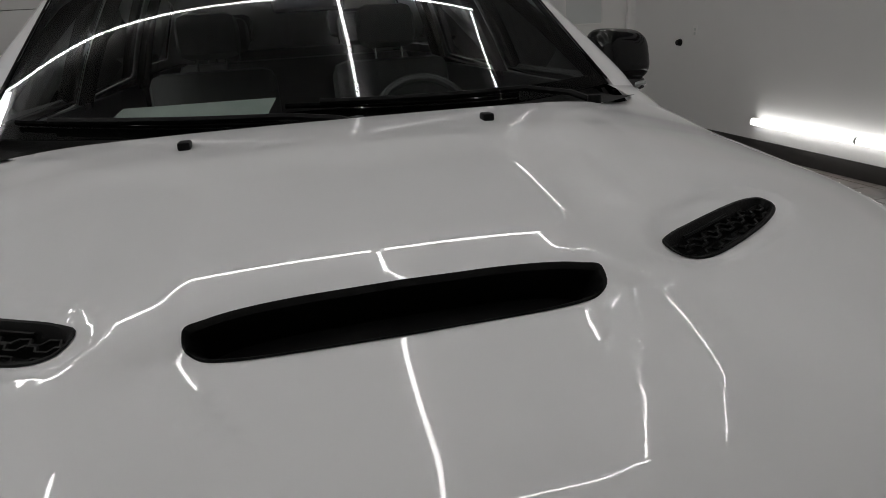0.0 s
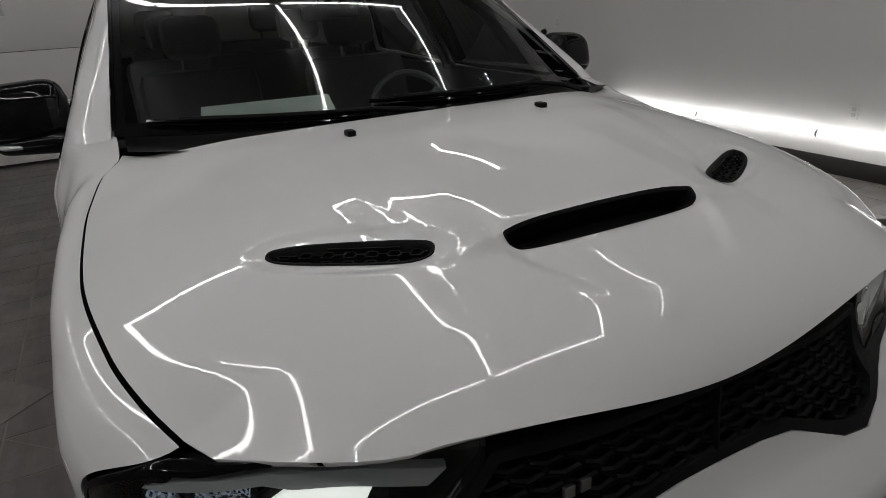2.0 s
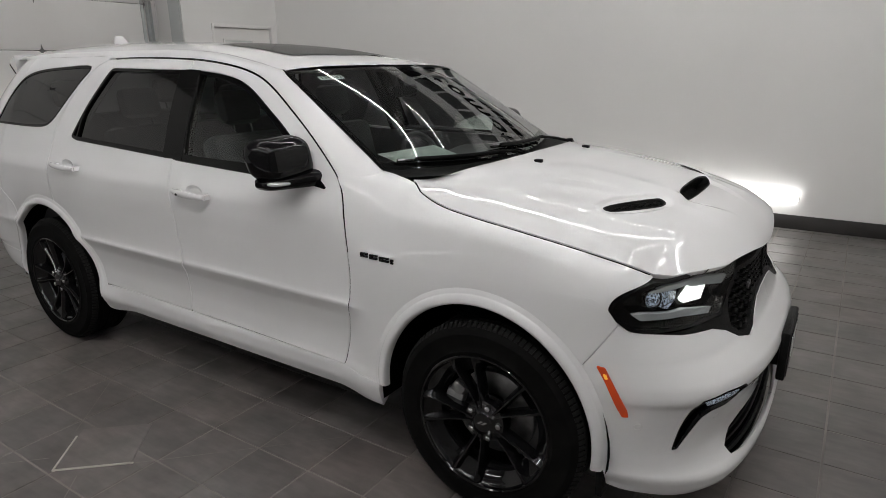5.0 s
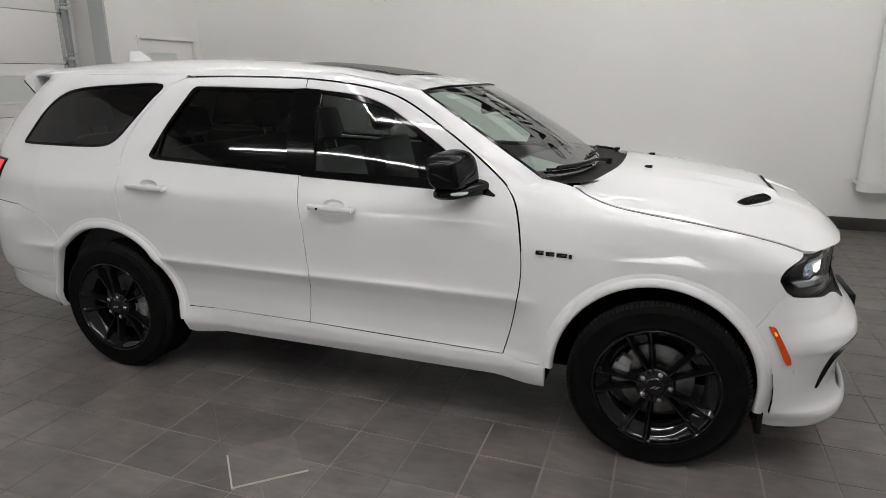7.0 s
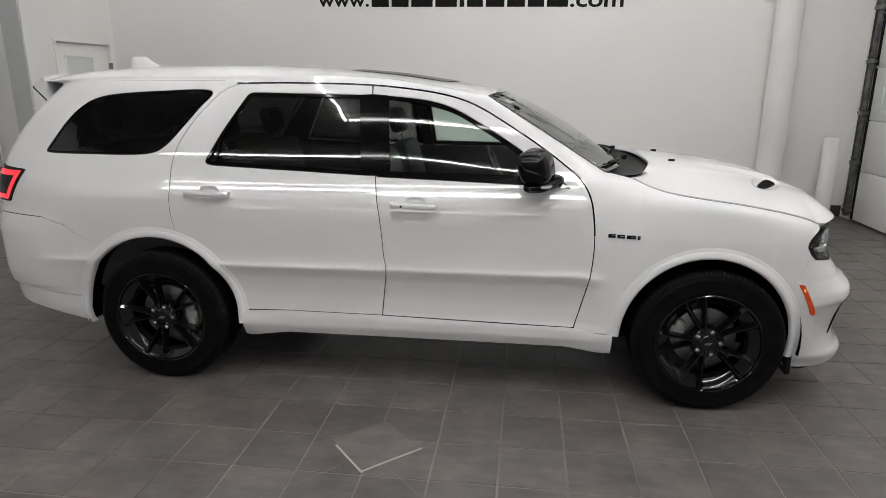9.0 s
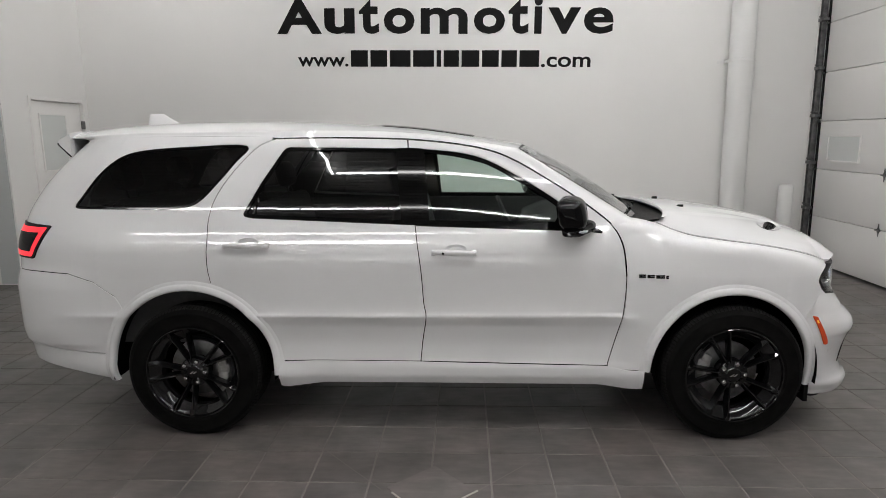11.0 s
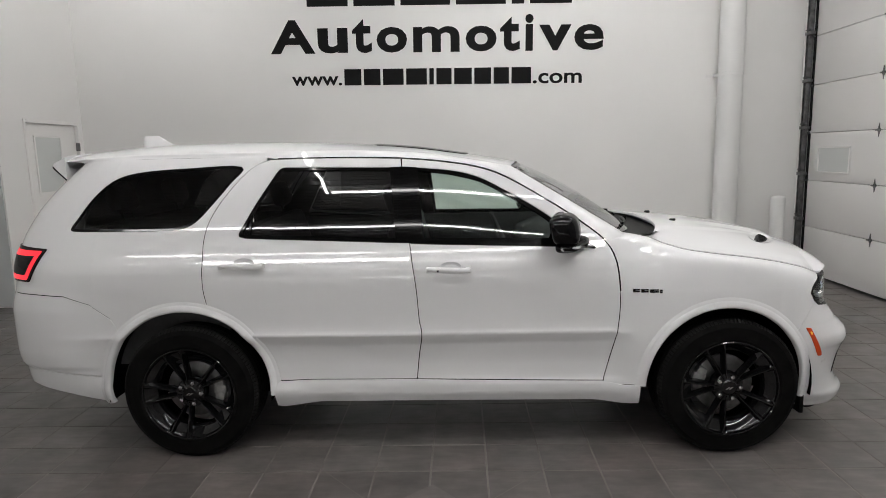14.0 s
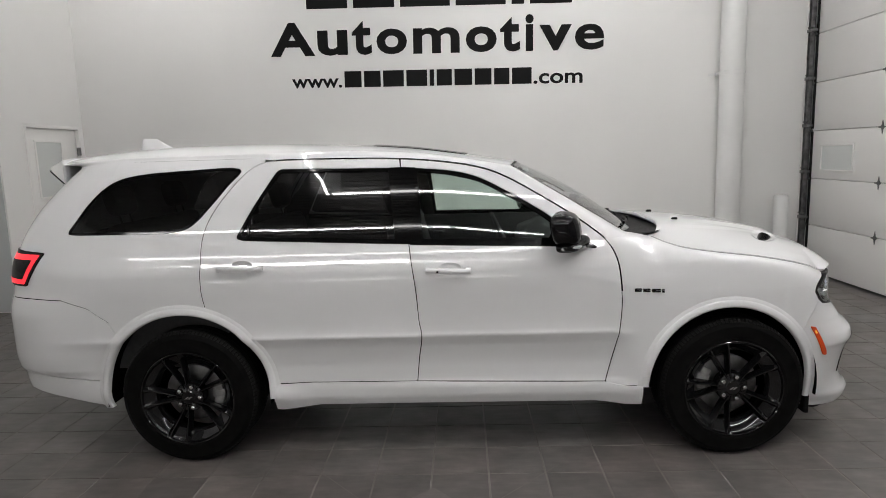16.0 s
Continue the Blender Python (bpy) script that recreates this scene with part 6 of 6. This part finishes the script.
        a = math.pi / 2 + 2 * math.pi * k / 5 + 0.35 + math.pi / 5
        c = (0.0635 * math.cos(a), 0.0635 * math.sin(a))
        bm = bmesh.new()
        lathe(bm, [(0.0135, 0.095), (0.0135, 0.117), (0.0115, 0.123), (0.006, 0.126), (0.0004, 0.1265)], 6, to_axle @ Matrix.Translation((*c, 0)))
        part("lug_nut", bm, STEEL, w, "bright lug nut")
        # window floor between the spoke pairs
        am = math.pi / 2 + 2 * math.pi * k / 5 + 0.35
        for mid, half, r0 in ((am, 0.175, 0.196), (am + math.pi / 5, 0.355, 0.208)):
            rows = []
            for r, h in ((r0 - 0.004, 0.04), (r0, 0.084), (r0 + 0.004, 0.092), (0.250, 0.117), (0.257, 0.123), (0.261, 0.134)):
                rows.append([(r * math.cos(mid + d), r * math.sin(mid + d), h) for d in np.linspace(-half, half, 7)])
            bm = bmesh.new()
            vs = [[bm.verts.new(to_axle @ Vector(p)) for p in r] for r in rows]
            for a, b in zip(vs, vs[1:]):
                for i in range(6):
                    bm.faces.new((a[i], a[i + 1], b[i + 1], b[i]))
            part("spoke_web", bm, RIM_BLACK, w)
    # brake disc and caliper
    bm = bmesh.new()
    lathe(bm, [(0.075, 0.03), (0.16, 0.032), (0.165, 0.03), (0.165, 0.008), (0.075, 0.006)], 48, to_axle)
    part("brake_disc", bm, DARK_STEEL, w, "grey brake disc")
    bm = bmesh.new()
    for a, r0, r1 in ((2.62, 0.13, 0.185), (2.85, 0.12, 0.195), (3.08, 0.13, 0.185)):
        mtx = to_axle @ Matrix.Rotation(a, 4, "Z")
        box(bm, (r0, -0.026, 0.03), (r1, 0.026, 0.078), 0.01, mtx)
    part("brake_caliper", bm, CAST, w, "cast grey brake caliper")
    return w


w0 = wheel()


def place_wheel(m, turn):
    c = copy_thing(w0, m @ Matrix.Rotation(turn, 4, "Y"))
    return c


WY = 0.832
w0.matrix_basis = pose(WB, -WY, HUB_Z)
rear_wheel = place_wheel(pose(0, -WY, HUB_Z), 0.03)
for ob in rear_wheel.children:
    if ob.name.startswith("brake_caliper"):
        ob.matrix_basis = Matrix.Rotation(2.78, 4, "Y")
place_wheel(pose(WB, WY, HUB_Z, 0, 0, 180), 0.3)
place_wheel(pose(0, WY, HUB_Z, 0, 0, 180), 0.5)

# cabin
boxed("tailgate_lining", (-0.93, -0.72, 0.5), (-0.90, 0.72, 1.25), DASH, car, "dark tailgate lining")
boxed("cabin_floor", (-0.85, -0.8, 0.42), (2.5, 0.8, 0.50), SHELL, car)
boxed("door_card", (0.2, -0.885, 0.92), (2.35, -0.86, 1.2), DASH, car, "dark door lining")
boxed("door_card", (0.2, 0.86, 0.92), (2.35, 0.885, 1.2), DASH, car, "dark door lining")
boxed("luggage_side", (-0.93, -0.80, 0.5), (0.2, -0.76, 1.255), DASH, car)
boxed("luggage_side", (-0.93, 0.76, 0.5), (0.2, 0.80, 1.255), DASH, car)
hd = grid_surface([[np.array(roof_point(u, v)) - np.array((0, 0, 0.035)) for v in np.linspace(-0.97, 0.97, 15)] for u in np.linspace(0.03, 0.975, 20)], True)
put("headliner", hd, DASH, car, "dark headliner")
dash_rows = []
for v in np.linspace(-1, 1, 21):
    y = 0.80 * v
    dash_rows.append([(2.58 - 0.14 * v * v, y, 1.197), (2.40 - 0.08 * v * v, y, 1.20), (2.15, y, 1.165 + 0.03 * math.exp(-((y - 0.38) / 0.2) ** 2)), (2.02, y, 1.11 + 0.03 * math.exp(-((y - 0.38) / 0.2) ** 2)), (1.98, y, 0.98), (2.05, y, 0.6)])
put("dashboard", grid_surface(dash_rows, True), DASH, car, "black dashboard")


def seat(x, y, w, z=0.62, rake=14):
    bm = bmesh.new()
    box(bm, (x - 0.05, y - w / 2, z), (x + 0.50, y + w / 2, z + 0.16), 0.05)
    m = Matrix.Translation((x, y, z + 0.1)) @ pose(0, 0, 0, 0, -rake, 0)
    box(bm, (-0.075, -w / 2, 0.0), (0.075, w / 2, 0.58), 0.055, m)
    s = part("seat", bm, SEAT, car, "black leather seat")
    for dy in ((0,) if w < 0.7 else (-0.38, 0.38)):
        bm = bmesh.new()
        box(bm, (-0.05, dy - 0.13, 0.63), (0.055, dy + 0.13, 0.82), 0.05, m)
        h = part("headrest", bm, SEAT, s)
        bm = bmesh.new()
        for q in (-0.06, 0.06):
            rod(bm, m @ Vector((0, dy + q, 0.56)), m @ Vector((0, dy + q, 0.66)), 0.006, 8)
        part("headrest_post", bm, STEEL, h)


seat(1.32, -0.38, 0.52)
seat(1.32, 0.38, 0.52)
seat(0.38, 0.0, 1.3)
seat(-0.42, 0.0, 1.15, 0.66)
bm = bmesh.new()
mm = Matrix.Translation((1.87, 0.38, 1.07)) @ pose(0, 0, 0, 0, 66, 0)
bmesh.ops.transform(bm, matrix=mm, verts=bm.verts)
ringpts = [mm @ Vector((0.185 * math.cos(a), 0.185 * math.sin(a), 0)) for a in np.linspace(0, 2 * math.pi, 36, endpoint=False)]
tube_along(bm, ringpts, 0.015, 8, True)
st = part("steering_wheel", bm, SEAT, car, "black steering wheel")
bm = bmesh.new()
box(bm, (-0.05, -0.075, -0.03), (0.06, 0.075, 0.02), 0.02, mm)
for a in (0, 2.2, 4.1):
    p = mm @ Vector((0.17 * math.cos(a), 0.17 * math.sin(a), 0))
    rod(bm, mm @ Vector((0, 0, 0)), p, 0.013, 8)
part("wheel_hub", bm, SEAT, st)
bm = bmesh.new()
box(bm, (1.985, -0.10, 1.475), (2.02, 0.12, 1.535), 0.014)
rod(bm, (2.0, 0.01, 1.53), (1.97, 0.01, 1.59), 0.012, 8)
part("inside_mirror", bm, GLOSS_BLACK, car, "black inside mirror")
# papers: one lying on the dashboard, a numbered slip at the head of the screen
bm = bmesh.new()
vs = [bm.verts.new(p) for p in ((2.46, -0.56, 1.206), (2.50, -0.16, 1.206), (2.28, -0.12, 1.250), (2.24, -0.52, 1.250))]
bm.faces.new(vs)
bmesh.ops.solidify(bm, geom=bm.faces[:], thickness=-0.0025)
pp = tagged(part("paper_sheet", bm, PAPER), "pale printed sheet lying on the dashboard", "paper")
pp.location = (0, 0.045, 0.003)
boxed("green_mark", (2.43, -0.545, 1.2085), (2.45, -0.49, 1.2105), GREEN, pp, "green printed mark")
slip = []
for u in np.linspace(0.872, 0.915, 3):
    slip.append([np.array(screen_point(u, v)) + np.array((-0.002, 0, -0.004)) for v in np.linspace(-0.80, -0.61, 6)])
def slip_text(text, parent):
    cu = bpy.data.curves.new("figures", "FONT")
    cu.body, cu.size, cu.resolution_u = text, 1.0, 3
    ob = new("figures", cu)
    me = bpy.data.meshes.new_from_object(ob.evaluated_get(bpy.context.evaluated_depsgraph_get()))
    bpy.data.objects.remove(ob)
    co = np.empty(len(me.vertices) * 3)
    me.vertices.foreach_get("co", co)
    co = co.reshape(-1, 3)
    lo, hi = co.min(0), co.max(0)
    k = (co - lo) / np.maximum(hi - lo, 1e-6)
    out = [np.array(screen_point(lerp(0.879, 0.908, b), lerp(-0.785, -0.625, a))) + np.array((-0.0008, 0, -0.0018)) for a, b, _ in k]
    me.vertices.foreach_set("co", np.array(out).ravel())
    me.materials.clear()
    me.materials.append(SIGN)
    me.update()
    new("figures", me).parent = parent


sl = put("number_slip", grid_surface(slip, True), PAPER, car, "pale slip with handwritten figures behind the windscreen")
slip_text("136482", sl)


# ------------------------------------------------------------------ the floor: square tiles in grout
def floor_tiles():
    fl = structure(boxed("floor", (ROOM_X0 - 0.3, ROOM_Y0 - 0.1, -0.12), (ROOM_X1 + 0.3, ROOM_Y1 + 0.1, -0.003), GROUT), "dark grey slate-look square floor tiles with grey joints", "floor")
    fl.location = (-0.006, 0.02, FLOOR_Z)
    p, g, x0, y0 = 0.305, 0.0028, 1.69, -1.11
    me = bpy.data.meshes.new("tile")
    a, b = g, p - g
    e = 0.0025
    me.from_pydata([(a, a, -0.008), (b, a, -0.008), (b, b, -0.008), (a, b, -0.008), (a + e, a + e, 0), (b - e, a + e, 0), (b - e, b - e, 0), (a + e, b - e, 0)], [],
                   [(4, 5, 6, 7), (0, 1, 5, 4), (1, 2, 6, 5), (2, 3, 7, 6), (3, 0, 4, 7)])
    me.materials.append(TILE)
    V, F, n = [], [], 0
    rng = random.Random(5)
    for i in range(-20, 16):
        for j in range(-19, 20):
            x, y = x0 + i * p, y0 + j * p
            if x < ROOM_X0 - 0.3 or x > ROOM_X1 or y < ROOM_Y0 - 0.2 or y > ROOM_Y1:
                continue
            near = -1.7 < x < 4.6 and -2.7 < y < -0.4
            if near and n < 300:
                t = new("tile", me)
                t.parent = fl
                t.location = (x, y, rng.uniform(-0.0006, 0.0))
                n += 1
            else:
                k = len(V)
                dz = rng.uniform(-0.0006, 0.0)
                V += [(q.co.x + x, q.co.y + y, q.co.z + dz) for q in me.vertices]
                F += [tuple(k + c for c in f.vertices) for f in me.polygons]
    tagged(mesh_object("tiles", V, F, TILE, fl, "", smooth=False), kind="stuff")
    # the square drain cover set cornerwise, with its bright edging, and the saw cuts that run to it
    c = Vector((1.384, -1.45, FLOOR_Z))
    d = tagged(new("drain_cover"), "square tiled drain cover set cornerwise in the floor", "drain cover")
    d.location = c
    m = pose(0, 0, 0, 0, 0, 45 - 3)
    boxed("cover_tile", (-0.155, -0.155, -0.004), (0.155, 0.155, 0.003), TILE, d, "", 0.0, m)
    for lo, hi in (((-0.165, -0.165), (0.165, -0.157)), ((-0.165, -0.157), (-0.157, 0.1))):
        boxed("edging", (*lo, -0.004), (*hi, 0.005), EDGE_METAL, d, "bright metal edging strip", 0.001, m)
    bm = bmesh.new()
    for a, b in (((1.62, -1.48), (2.32, -0.78)), ((1.15, -1.48), (0.5, -0.78)), ((1.5, -1.66), (1.9, -2.06)), ((1.27, -1.66), (0.85, -2.08))):
        A, B = Vector((*a, 0.0006)), Vector((*b, 0.0006))
        w = Vector((-(B - A).y, (B - A).x, 0)).normalized() * 0.0016
        bm.faces.new([bm.verts.new(q) for q in (A - w, B - w, B + w, A + w)])
    tagged(part("saw_cut", bm, GROUT, fl), kind="stuff")


floor_tiles()
